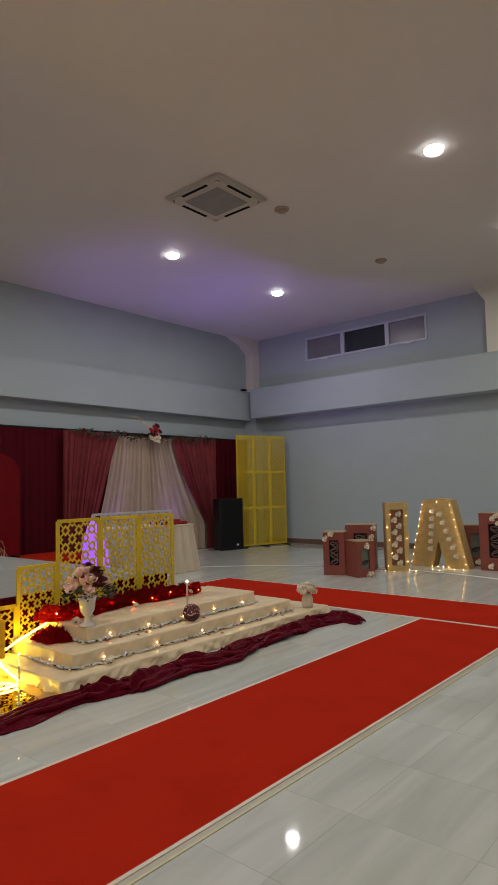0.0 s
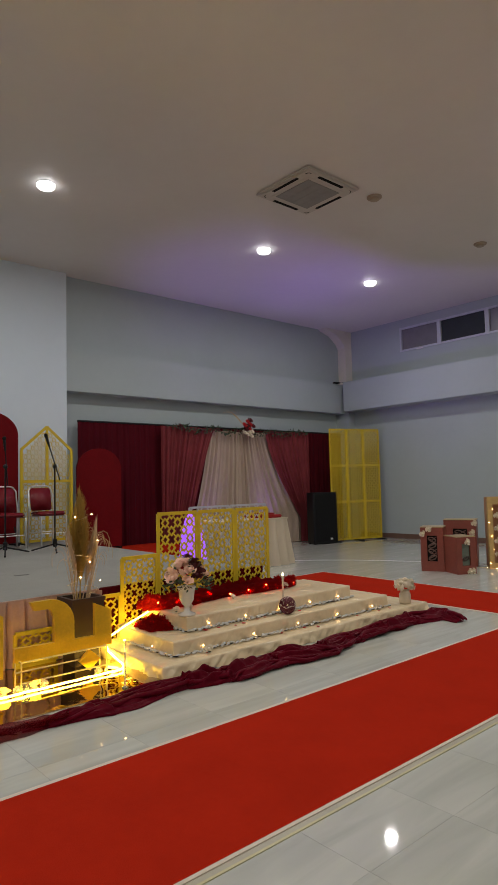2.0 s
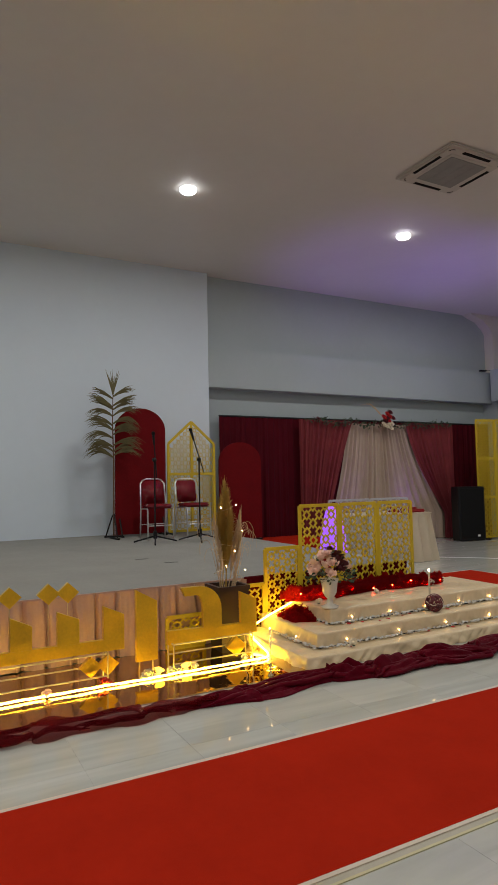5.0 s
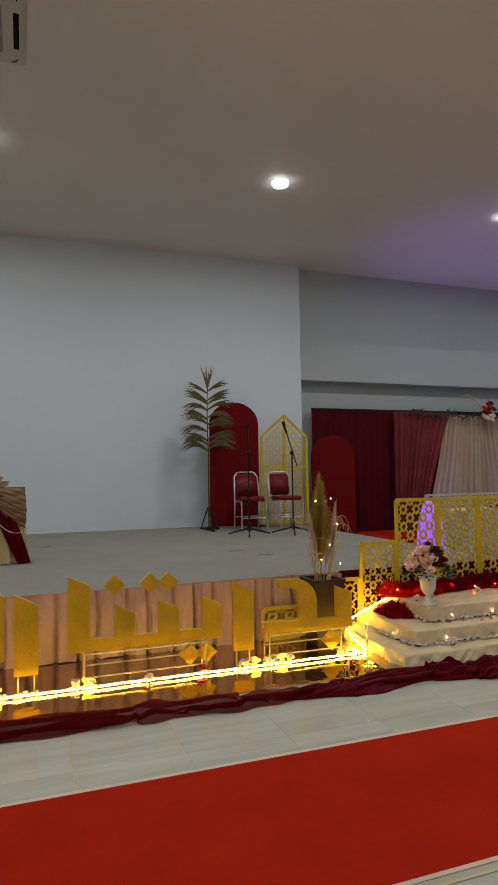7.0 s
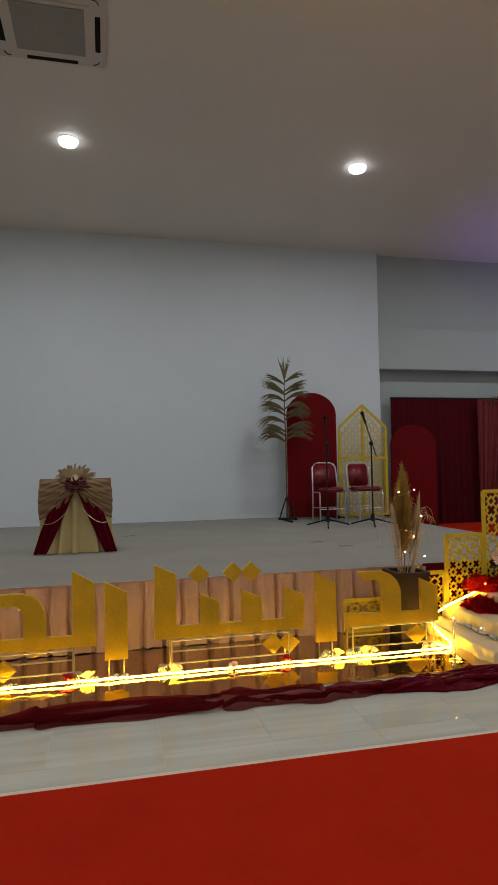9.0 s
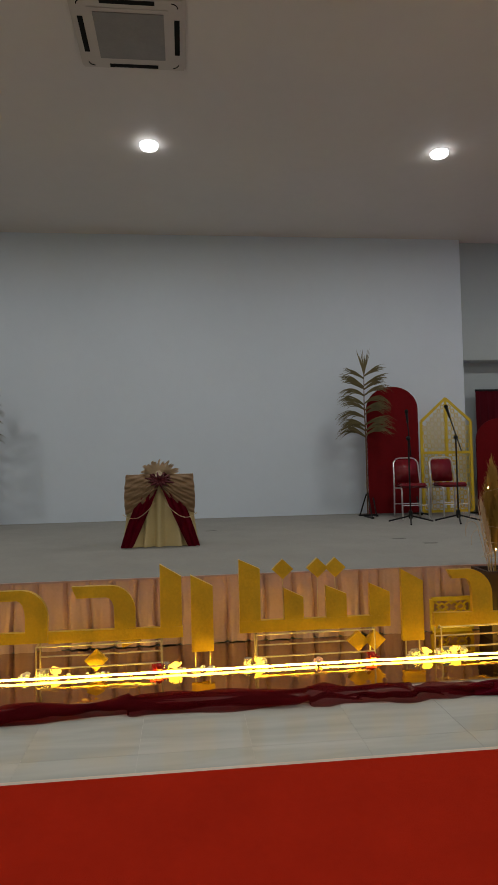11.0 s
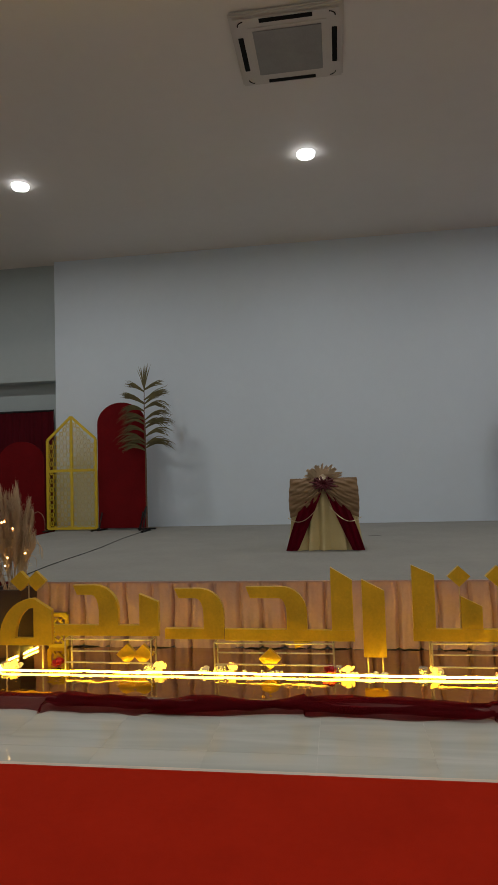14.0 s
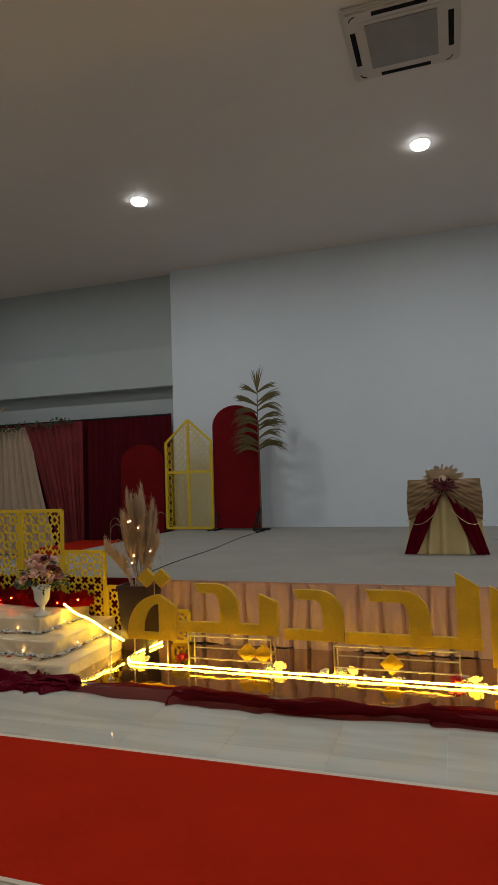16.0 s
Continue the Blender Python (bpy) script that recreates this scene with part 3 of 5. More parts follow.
wire(t, [(0, RC + 0.04, 0.48), (0, RC + 0.04, 0.6)], 0.004)
# the long joined letters
t = letter("sign_letter", [("board", slab(-2.36, -1.615, 0.312, 0.312, 0.24)), ("stem", arc_hook(-2.225, -1.9, 0.585, 0.312, 0.14, 0.065)), ("stem", slab(-1.75, -1.615, 0.525, 0.47, 0.312)), ("diamond", diamond(-1.845, 0.115)), ("diamond", diamond(-1.73, 0.115))])
stand(t, -2.27, -1.66, 0.225)
t = letter("sign_letter", [("board", slab(-1.57, -1.162, 0.292, 0.292, 0.222)), ("stem", arc_hook(-1.5, -1.162, 0.56, 0.292, 0.14, 0.065)), ("board", slab(-1.158, -0.3, 0.29, 0.285, 0.215)), ("stem", arc_hook(-1.01, -0.605, 0.57, 0.288, 0.135, 0.075)), ("stem", slab(-0.445, -0.305, 0.695, 0.61, 0.286)), ("diamond", diamond(-0.86, 0.095)), ("point", [(-0.70, 0.213), (-0.575, 0.213), (-0.69, 0.165)])])
stand(t, -1.225, -0.44, 0.208)
t = letter("sign_letter", [("board", slab(-0.245, -0.1, 0.615, 0.54, 0.115))])
legs(t, (-0.22, -0.125), 0.12)
t = letter("sign_letter", [("board", slab(0.072, 1.1, 0.298, 0.295, 0.22)), ("stem", slab(0.075, 0.215, 0.705, 0.64, 0.2985)), ("stem", slab(0.375, 0.505, 0.505, 0.44, 0.2975)), ("stem", slab(0.66, 0.80, 0.51, 0.45, 0.2965)), ("stem", slab(0.96, 1.1, 0.515, 0.45, 0.2955)), ("diamond", diamond(0.37, 0.63, 0.072)), ("diamond", diamond(0.605, 0.63, 0.072)), ("diamond", diamond(0.728, 0.628, 0.072)), ("diamond", diamond(0.875, 0.13)), ("diamond", diamond(0.99, 0.13))])
for y in (0.37, 0.605, 0.728):
    wire(t, [(0, y, 0.3), (0, y, 0.57)], 0.003)
stand(t, 0.18, 0.975, 0.215)
t = letter("sign_letter", [("board", slab(1.185, 1.335, 0.6, 0.515, 0.115))])
legs(t, (1.21, 1.305), 0.12)
t = letter("sign_letter", [("board", slab(1.41, 2.12, 0.292, 0.275, 0.2)), ("stem", arc_hook(1.515, 1.83, 0.58, 0.283, 0.145, 0.06)), ("stem", slab(1.99, 2.12, 0.51, 0.45, 0.277)), ("diamond", diamond(1.95, 0.115, 0.08))])
stand(t, 1.44, 2.06, 0.205)

# ---- glowing rope light ----
rope = thing("rope_light", pose(0, 0, 0), "glowing warm yellow rope light lying along the mirror", "rope light")
pts = [(-4.215 + 0.008 * wobble(y, 6, 2), y, 0.022 + 0.004 * wobble(y, 9, 4)) for y in (-2.72 + k * 4.86 / 120 for k in range(121))]
pts += [(-4.24, 2.19, 0.024), (-4.32, 2.222, 0.03), (-4.45, 2.235, 0.045), (-4.58, 2.245, 0.07), (-4.65, 2.262, 0.1), (-4.69, 2.30, 0.135), (-4.7, 2.342, 0.155), (-4.702, 2.46, 0.208), (-4.7, 2.674, 0.285), (-4.7, 2.73, 0.328)]
part("light_tube", tube(pts, 0.0075, 8), NEON, rope, smooth=True)
part("light_tube", tube([(-4.22, -2.72, 0.022), (-4.28, -2.77, 0.022), (-4.36, -2.79, 0.022), (-4.46, -2.79, 0.022), (-4.77, -2.735, 0.022)], 0.008, 8), NEON, rope, smooth=True)
r2 = thing("rope_light", pose(0, 0, 0), "short glowing yellow rope light running up over the draped steps", "rope light")
a, b = (-4.5, -2.93, 0.093), (-4.5, -3.482, 0.352)
part("light_tube", tube([Vector(a).lerp(Vector(b), k / 12) + Vector((0.012 * math.sin(k * 0.9), 0, 0.006 * math.sin(k * 1.1))) for k in range(13)], 0.0085, 8), NEON, r2, smooth=True)

# ---- small lit things on the mirror ----
CUBE = glow("glowing_frosted_cube", (1.0, 0.68, 0.12), 1.25)
CLEAR = material("clear_acrylic", (0.9, 0.88, 0.8), 0.06, vary=0.02, Transmission_Weight=0.75, IOR=1.3)
def rose_bm(r, rng, petals=13):
    bm = bmesh.new()
    add_ball(bm, (0, 0, r * 0.12), r * 0.4, 1, (1, 1, 1.15))
    heart = bm.verts.new((0, 0, -r * 0.32))
    for k in range(petals + 5):
        k = k if k < petals else (k - petals) * 0.35
        ring_n = k / petals
        rad, tilt, wide = r * (0.3 + 0.7 * ring_n), 0.25 + 1.0 * ring_n, r * (0.55 + 0.45 * ring_n)
        a = k * 2.4 + rng.uniform(-0.2, 0.2)
        g = [[heart] * 5]
        for i in range(1, 4):
            row = []
            for j in range(5):
                u, v = j / 4 - 0.5, i / 3
                h = r * (0.75 - 0.25 * ring_n) * v * (1 - 0.55 * u * u)
                out = rad * (0.35 + 0.65 * v * math.sin(tilt)) + r * 0.1 * v * v
                ang = a + u * wide / max(rad, 0.01) * 1.1
                row.append(bm.verts.new((out * math.cos(ang), out * math.sin(ang), h - r * 0.25 - 0.15 * r * ring_n)))
            g.append(row)
        for i in range(3):
            for j in range(4):
                bm.faces.new((g[i][j], g[i][j + 1], g[i + 1][j + 1], g[i + 1][j]) if i else (heart, g[1][j + 1], g[1][j]))
    return bm


ROSES = {}


def rose_mesh(mat, r):
    """One rose mesh for each colour and size, shared by all roses alike."""
    key = (mat.name, r)
    if key not in ROSES:
        me = bpy.data.meshes.new("rose")
        bm = rose_bm(r, random.Random(len(ROSES) + 3))
        for f in bm.faces:
            f.smooth = True
        bm.to_mesh(me)
        bm.free()
        me.materials.append(mat)
        ROSES[key] = me
    return ROSES[key]


def rose_part(parent, mat, r, m):
    ob = new("rose", rose_mesh(mat, r))
    ob.parent = parent
    ob.matrix_basis = m
    return ob


def flower_light(x, y, k):
    t = thing("flower_light", pose(x, y, 0.008, 0, 0, 12 * (k % 3) - 12), "glowing yellow flower lamp beside a clear acrylic block", "flower light", "flower lights")
    lit = rose_part(t, CUBE, 0.046, pose(0.01, 0.03, 0.04, 15, 35, 40 * k))
    lit.name = "glowing_flower"
    part("stalk", tube([(0.01, 0.03, 0), (0.01, 0.03, 0.035)], 0.012, 8), CUBE, t)
    part("acrylic_block", box(-0.03, 0.03, -0.065, -0.012, 0, 0.052, 0.004), CLEAR, t)


for k, (x, y) in enumerate(((-4.27, -2.68), (-4.27, -1.63), (-4.27, -1.14), (-4.27, 0.16), (-4.27, 1.3), (-4.27, 1.5), (-4.27, -0.38))):
    flower_light(x, y, k)


def loose_rose(x, y, z, mat, r, label, rz=0, tilt=40):
    t = thing("fallen_rose", pose(x, y, z), label, "flower", "loose rose heads")
    rose_part(t, mat, r, pose(0, 0, r * 0.55, tilt, 0, rz))
    part("calyx", ball((0, 0, r * 0.3), r * 0.3, 1), LEAF, t)


loose_rose(-4.245, -0.46, 0.008, RED_ROSE, 0.06, "single red rose head beside the rope light", 120, 20)
loose_rose(-4.245, 0.95, 0.008, RED_ROSE, 0.058, "single red rose head beside the rope light", 120, 20)
loose_rose(-4.34, -2.36, 0.008, RED_ROSE, 0.055, "single red rose head beside the rope light", 120, 20)
loose_rose(-4.22, 0.58, 0.008, PEACH, 0.042, "single peach rose head lit by the rope light", 90, 30)
loose_rose(-4.24, -1.29, 0.008, IVORY, 0.042, "single ivory rose head lit by the rope light", 90, 30)
for y in (-2.62, -1.68, -1.2, 0.22, 1.24, 1.42, 1.6, -0.45, 2.0):
    loose_rose(-4.265, y, 0.008, IVORY, 0.04, "single ivory rose head lit by the rope light", 90, 30)
small = thing("pebble_cluster", pose(0, 0, 0.008), "small pale pebbles at the foot of the sign letters", "pebbles")
bm = bmesh.new()
rng = random.Random(5)
for yc in (-0.17, 1.25, -0.85, -1.1, -1.7, -0.36, 1.5, 0.2):
    for k in range(9):
        add_ball(bm, (-4.26 + rng.uniform(-0.03, 0.03), yc + rng.uniform(-0.07, 0.07), 0.01), rng.uniform(0.009, 0.017), 1, (1, 1.2, 0.7))
part("pebble_string", bm, PEBBLE, small)
small["kind"] = "stuff"

# ---- crumpled maroon cloth along the floor ----
TULLE_DARK = material("maroon_tulle", (0.105, 0.002, 0.006), 0.75, vary=0.3, scale=12, bump=0.25, bump_scale=40, Specular_IOR_Level=0.06)
nodes, wires = TULLE_DARK.node_tree.nodes, TULLE_DARK.node_tree.links
clear, sheer, thin, blend = nodes.new("ShaderNodeBsdfTransparent"), nodes.new("ShaderNodeBsdfTranslucent"), nodes.new("ShaderNodeMixShader"), nodes.new("ShaderNodeMixShader")
sheer.inputs["Color"].default_value = (0.4, 0.008, 0.012, 1)
thin.inputs[0].default_value, blend.inputs[0].default_value = 0.35, 0.28
wires.new(nodes["Principled BSDF"].outputs[0], thin.inputs[1])
wires.new(sheer.outputs[0], thin.inputs[2])
wires.new(thin.outputs[0], blend.inputs[1])
wires.new(clear.outputs[0], blend.inputs[2])
wires.new(blend.outputs[0], nodes["Material Output"].inputs["Surface"])


def cloth_run(name, line, seed, label, wide=0.145, high=0.062, rough=1.6, folds=26, mat=MAROON):
    """A heap of crumpled cloth along a line of (x, y)."""
    n = len(line) - 1

    def p(u, v):
        k = min(int(u * n), n - 1)
        f = u * n - k
        f = f * f * (3 - 2 * f)
        x, y = line[k][0] + (line[k + 1][0] - line[k][0]) * f, line[k][1] + (line[k + 1][1] - line[k][1]) * f
        d = Vector((line[k + 1][0] - line[k][0], line[k + 1][1] - line[k][1])).normalized()
        side_ = Vector((d.y, -d.x))
        s_ = u * 13 + seed
        w = wide * (0.8 + 0.5 * noise.noise(Vector((s_ * 1.3, seed, 0)))) * min(1, 8 * u + 0.25, 8 * (1 - u) + 0.25)
        h = high * (0.75 + 0.6 * noise.noise(Vector((s_ * 1.7, 4, seed)))) * min(1, 6 * u + 0.3, 6 * (1 - u) + 0.3)
        a = v * math.pi
        crease = 0.26 * noise.noise(Vector((s_ * 2.6 + v * 3.0, v * 5.5, seed))) + 0.16 * noise.noise(Vector((s_ * 7 - v * 6, v * 9, seed + 3)))
        twist = v * 17 + s_ * 1.6 + 5 * noise.noise(Vector((s_ * 0.9, seed, 9))) + 2.5 * noise.noise(Vector((s_ * 2.7, v * 3, 5)))
        crease += 0.30 * math.sin(twist) * (0.7 + 0.6 * noise.noise(Vector((s_ * 1.9, v * 2, 7))))
        crease += 0.22 * math.sin(v * 34 + s_ * 3.1 + 7 * noise.noise(Vector((s_ * 1.4, v * 2.2, seed + 5))))
        r = 1 + rough * crease * math.sin(a)
        off = -math.cos(a) * w * (1 + 0.25 * noise.noise(Vector((s_ * 3, v, 1))))
        return (x + side_.x * off, y + side_.y * off, 0.003 + max(0.0, math.sin(a) * h * max(r, 0.15)))
    t = thing(name, pose(0, 0, 0), label, "cloth", "crumpled cloths")
    bm = sheet(p, 900, 64)
    bmesh.ops.recalc_face_normals(bm, faces=bm.faces)
    part("cloth", bm, mat, t, smooth=True)
    total = sum((Vector(b) - Vector(a)).length for a, b in zip(line, line[1:]))
    rng = random.Random(int(seed * 10))
    for k in range(folds):
        u0 = rng.uniform(0, 0.75)
        part("cloth_fold", roll(line, rng.uniform(-0.8, 0.8) * wide, u0, min(1.0, u0 + rng.uniform(0.15, 0.4)), high, seed + 3 * k, total, rng.uniform(0.3, 0.6)), mat, t, smooth=True)


def roll(line, off, u0, u1, high, seed, total, thin=1.0):
    """One rounded fold that wanders along a heap of cloth."""
    n, bm, rings = len(line) - 1, bmesh.new(), []
    steps = max(40, int(total * (u1 - u0) * 46))
    for i in range(steps + 1):
        u = min(u0 + (u1 - u0) * i / steps, 0.9999)
        k = int(u * n)
        f = u * n - k
        f = f * f * (3 - 2 * f)
        a, b = Vector(line[k]), Vector(line[k + 1])
        c, d = a.lerp(b, f), (b - a).normalized()
        sd = Vector((d.y, -d.x))
        q = u * total * 3
        o = off + 0.075 * noise.noise(Vector((q * 0.9, seed, 2))) + 0.03 * noise.noise(Vector((q * 3, seed, 8)))
        lift = max(0.0, 1 - (o / 0.17) ** 2)
        end = min(1, 9 * i / steps + 0.1, 9 * (1 - i / steps) + 0.1)
        r = thin * (0.030 + 0.022 * noise.noise(Vector((q * 1.7, seed, 5)))) * end
        z = 0.012 + high * (0.55 + 0.35 * noise.noise(Vector((q * 1.3, seed, 1)))) * lift * end
        lean = 0.5 * noise.noise(Vector((q * 1.1, seed, 6)))
        ring = []
        for j in range(10):
            w = j * math.pi / 5
            x_, z_ = r * 1.35 * math.cos(w), r * math.sin(w) * (1 + 0.3 * math.cos(w + lean * 6))
            p = c + sd * (o + x_ * math.cos(lean) - z_ * math.sin(lean))
            ring.append(bm.verts.new((p.x, p.y, max(0.003, z + z_ * math.cos(lean) + x_ * math.sin(lean)))))
        rings.append(ring)
    for a, b in zip(rings, rings[1:]):
        for j in range(10):
            bm.faces.new((a[j], a[(j + 1) % 10], b[(j + 1) % 10], b[j]))
    bm.faces.new(rings[0][::-1])
    bm.faces.new(rings[-1])
    return bm


cloth_run("floor_cloth", [(-3.63, 1.2), (-3.6, 1.7), (-3.64, 2.3), (-3.56, 2.6), (-3.6, 3.1), (-3.53, 3.55), (-3.62, 4.0), (-3.64, 4.5), (-3.68, 4.95), (-3.58, 5.3), (-3.3, 5.2)], 1.7, "crumpled maroon satin cloth along the foot of the steps")
cloth_run("floor_cloth", [(-3.68, -2.95), (-3.68, -2.1), (-3.64, -1.5), (-3.7, -0.6), (-3.68, 0.4), (-3.63, 1.0), (-3.66, 1.5)], 5.1, "sheer maroon tulle bunched before the mirror", 0.13, 0.06, 0.5, 9, TULLE_DARK)
cloth_run("floor_cloth", [(-3.7, -2.8), (-3.66, -3.1), (-3.62, -3.5), (-3.68, -4.2), (-3.7, -5.0), (-3.6, -5.8)], 8.3, "crumpled maroon satin cloth along the foot of the steps")

# ---- pebble garlands and fairy lights on the steps ----
for s in (1, -1):
    rng = random.Random(11 + s)
    for (x1, ya, yb, z) in ((-4.0, 2.47, 5.03, 0.09), (-4.18, 2.72, 4.68, 0.2)):
        t = thing("pebble_garland", pose(0, 0, 0), "string of white pebbles with tiny lights along a step", "garland", "pebble garlands")
        bm, cord = bmesh.new(), []
        path = [(x1 - 0.6 + 0.6 * k / 20 + 0.03, ya - 0.035) for k in range(20)] + [(x1 + 0.035, ya + (yb - ya) * k / 90) for k in range(91)]
        for k, (x, y) in enumerate(path):
            cord.append((x + rng.uniform(-0.01, 0.01), side(y, s), z + 0.01))
            for q in range(2):
                add_ball(bm, (x + rng.uniform(-0.022, 0.022), side(y + rng.uniform(-0.014, 0.014), s), z + 0.012 + rng.uniform(-0.002, 0.008)), rng.uniform(0.007, 0.0145), 1, (1, 1.3, 0.75))
        part("pebble_string", bm, PEBBLE, t)["kind"] = "stuff"
        part("cord", tube(cord, 0.004, 5), BLACK, t, "dark thin cable")
        n = 5
        for k in range(n):
            y = ya + (yb - ya) * (k + 0.5) / n
            part("bulb", ball((x1 + 0.02, side(y, s), z + 0.04), 0.005, 1), BULB, t, "glowing warm bulb")
        part("bulb", ball((x1 - 0.25, side(ya - 0.03, s), z + 0.04), 0.005, 1), BULB, t)
        petals = thing("rose_petals", pose(0, 0, 0), "red rose petals scattered on the step", "petals", "scattered petals")
        bm = bmesh.new()
        for k in range(7):
            y = rng.uniform(ya, yb)
            add_ball(bm, (x1 + rng.uniform(0.05, 0.12), side(y, s), z + 0.004), rng.uniform(0.014, 0.024), 1, (1, 0.8, 0.22))
        part("petal_scatter", bm, RED_ROSE, petals)
    # red tulle with lights along the foot of the screens
    t = thing("tulle_run", pose(0, 0, 0), "bunched red tulle with red lights inside, along the screens", "tulle", "tulle runs")

    def tul(u, v, s=s):
        y = 2.58 + 1.78 * u
        w = 0.12 * (0.9 + 0.4 * wobble(u * 9, 1, s)) * min(1, 5 * u + 0.4, 6 * (1 - u) + 0.4)
        a = v * math.pi
        c = 0.7 + 0.2 * math.sin(v * 9 + u * 40 + 5 * wobble(u * 14, 1, 3)) + 0.35 * noise.noise(Vector((u * 24, v * 4, s)))
        return (-4.67 - math.cos(a) * w + 0.03 * math.sin(u * 9), side(y, s), 0.318 + math.sin(a) * 0.12 * c)
    bm = sheet(tul, 420, 34)
    bmesh.ops.recalc_face_normals(bm, faces=bm.faces)
    part("tulle", bm, TULLE, t, smooth=True)
    run = [(-4.67 + 0.03 * math.sin(k), side(2.56 + 1.82 * k / 8, s)) for k in range(9)]
    for k in range(8):
        fold = part("tulle_fold", roll(run, rng.uniform(-0.08, 0.1), rng.uniform(0, 0.4), rng.uniform(0.6, 1.0), 0.1, 40 + 3 * k + s, 1.8, 0.8), TULLE, t, smooth=True)
        fold.location.z = 0.315
    if s > 0:
        def mound(u, v):
            a, r = u * 2 * math.pi, 1 - v
            c = 0.7 + 0.7 * noise.noise(Vector((3.5 * math.cos(a) * r + 3, 3.5 * math.sin(a) * r, 2))) + 0.3 * noise.noise(Vector((12 * math.cos(a) * r, 12 * math.sin(a) * r, 5)))
            e = 0.85 + 0.35 * noise.noise(Vector((2 * math.cos(a), 2 * math.sin(a), 4)))
            return (-4.52 + 0.24 * r * math.cos(a) * e, 2.64 + 0.17 * r * math.sin(a) * e, 0.203 + 0.09 * max(0, 1 - r * r) ** 0.7 * c)
        bm = sheet(mound, 160, 40)
        bmesh.ops.remove_doubles(bm, verts=bm.verts[:], dist=0.0005)
        bmesh.ops.recalc_face_normals(bm, faces=bm.faces)
        part("tulle_mound", bm, TULLE, t, "loose mound of red net", smooth=True)
    bm = bmesh.new()
    for k in range(3200):
        u, v = rng.random(), rng.uniform(0.06, 0.94)
        c = Vector(mound(u, v * 0.9) if s > 0 and k % 5 == 0 else tul(u, v))
        d = Vector((-math.cos(v * math.pi) + rng.uniform(-0.5, 0.5), rng.uniform(-1.2, 1.2), 0.7 * math.sin(v * math.pi) + rng.uniform(-0.2, 0.4))).normalized() * rng.uniform(0.01, 0.032)
        e = d.cross(Vector((rng.uniform(-1, 1), rng.uniform(-1, 1), rng.uniform(-1, 1)))).normalized() * rng.uniform(0.002, 0.006)
        bm.faces.new([bm.verts.new(p) for p in (c - d * 0.3 - e, c - d * 0.3 + e, c + d + e * 0.7, c + d * 0.8 - e * 0.6)])
    part("tulle_frill", bm, TULLE, t, "frayed red net edge")["kind"] = "stuff"
    for k in range(9):
        y = 2.66 + 1.62 * k / 8 + rng.uniform(-0.05, 0.05)
        part("red_bulb", ball((-4.575 + rng.uniform(-0.015, 0.02), side(y, s), 0.35 + 0.03 * (k % 3 == 0)), 0.007, 1), RED_BULB, t)

loose_rose(-3.9, 2.72, 0.09, IVORY, 0.045, "single ivory rose head on the lowest step", 40)
loose_rose(-4.32, 2.83, 0.315, IVORY, 0.05, "single ivory rose head beside the vase", 10)
loose_rose(-4.38, 2.75, 0.315, IVORY, 0.04, "single ivory rose head beside the vase", 50)
loose_rose(-4.55, 4.15, 0.315, IVORY, 0.045, "single white rose head beside the red tulle", 50)
loose_rose(-4.5, 3.45, 0.315, IVORY, 0.035, "single white rose head beside the red tulle", 90)
loose_rose(-3.92, -3.25, 0.09, IVORY, 0.045, "single ivory rose head on the lowest step", 40)


def bouquet(x, y, z, kinds, label, seed, spread=0.165, count=27):
    t = thing("flower_vase", pose(x, y, z), label, "vase", "flower vases")
    part("vase", lathe([(0.066, 0), (0.07, 0.012), (0.026, 0.03), (0.02, 0.07), (0.038, 0.088), (0.056, 0.12), (0.064, 0.19), (0.075, 0.225), (0.068, 0.225), (0.055, 0.19)], 28), CERAMIC, t, "white ceramic urn", smooth=True)
    rng = random.Random(seed)
    for k in range(count):
        a, h = k * 2.4, 0.15 + 0.85 * rng.random()
        rad = spread * math.sqrt((k + 0.5) / count)
        mat = (PEACH if k % 7 else IVORY) if seed == 2 and math.sin(a) < -0.1 else kinds[k % len(kinds)]
        m = pose(rad * math.cos(a) * 0.8, rad * math.sin(a), 0.26 + 0.17 * (1 - (rad / spread) ** 2) + 0.04 * rng.random(), -60 * rad / spread * math.sin(a), 60 * rad / spread * math.cos(a), rng.uniform(0, 360))
        rose_part(t, mat, rng.choice((0.044, 0.05, 0.056)), m)
    bm = bmesh.new()
    for k in range(190):
        a, rad = rng.uniform(0, 6.28), spread * rng.uniform(0.4, 1.25)
        c = Vector((rad * math.cos(a) * 0.8, rad * math.sin(a), 0.21 + rng.uniform(0, 0.27) * (1.35 - rad / spread)))
        d = Vector((math.cos(a), math.sin(a), rng.uniform(-0.5, 0.8))).normalized() * rng.uniform(0.03, 0.06)
        sd = d.cross(Vector((rng.uniform(-1, 1), rng.uniform(-1, 1), 1))).normalized() * 0.014
        v = [bm.verts.new(p) for p in (c, c + d * 0.5 + sd, c + d, c + d * 0.5 - sd)]
        bm.faces.new(v)
    part("leaves", bm, LEAF, t)
    return t


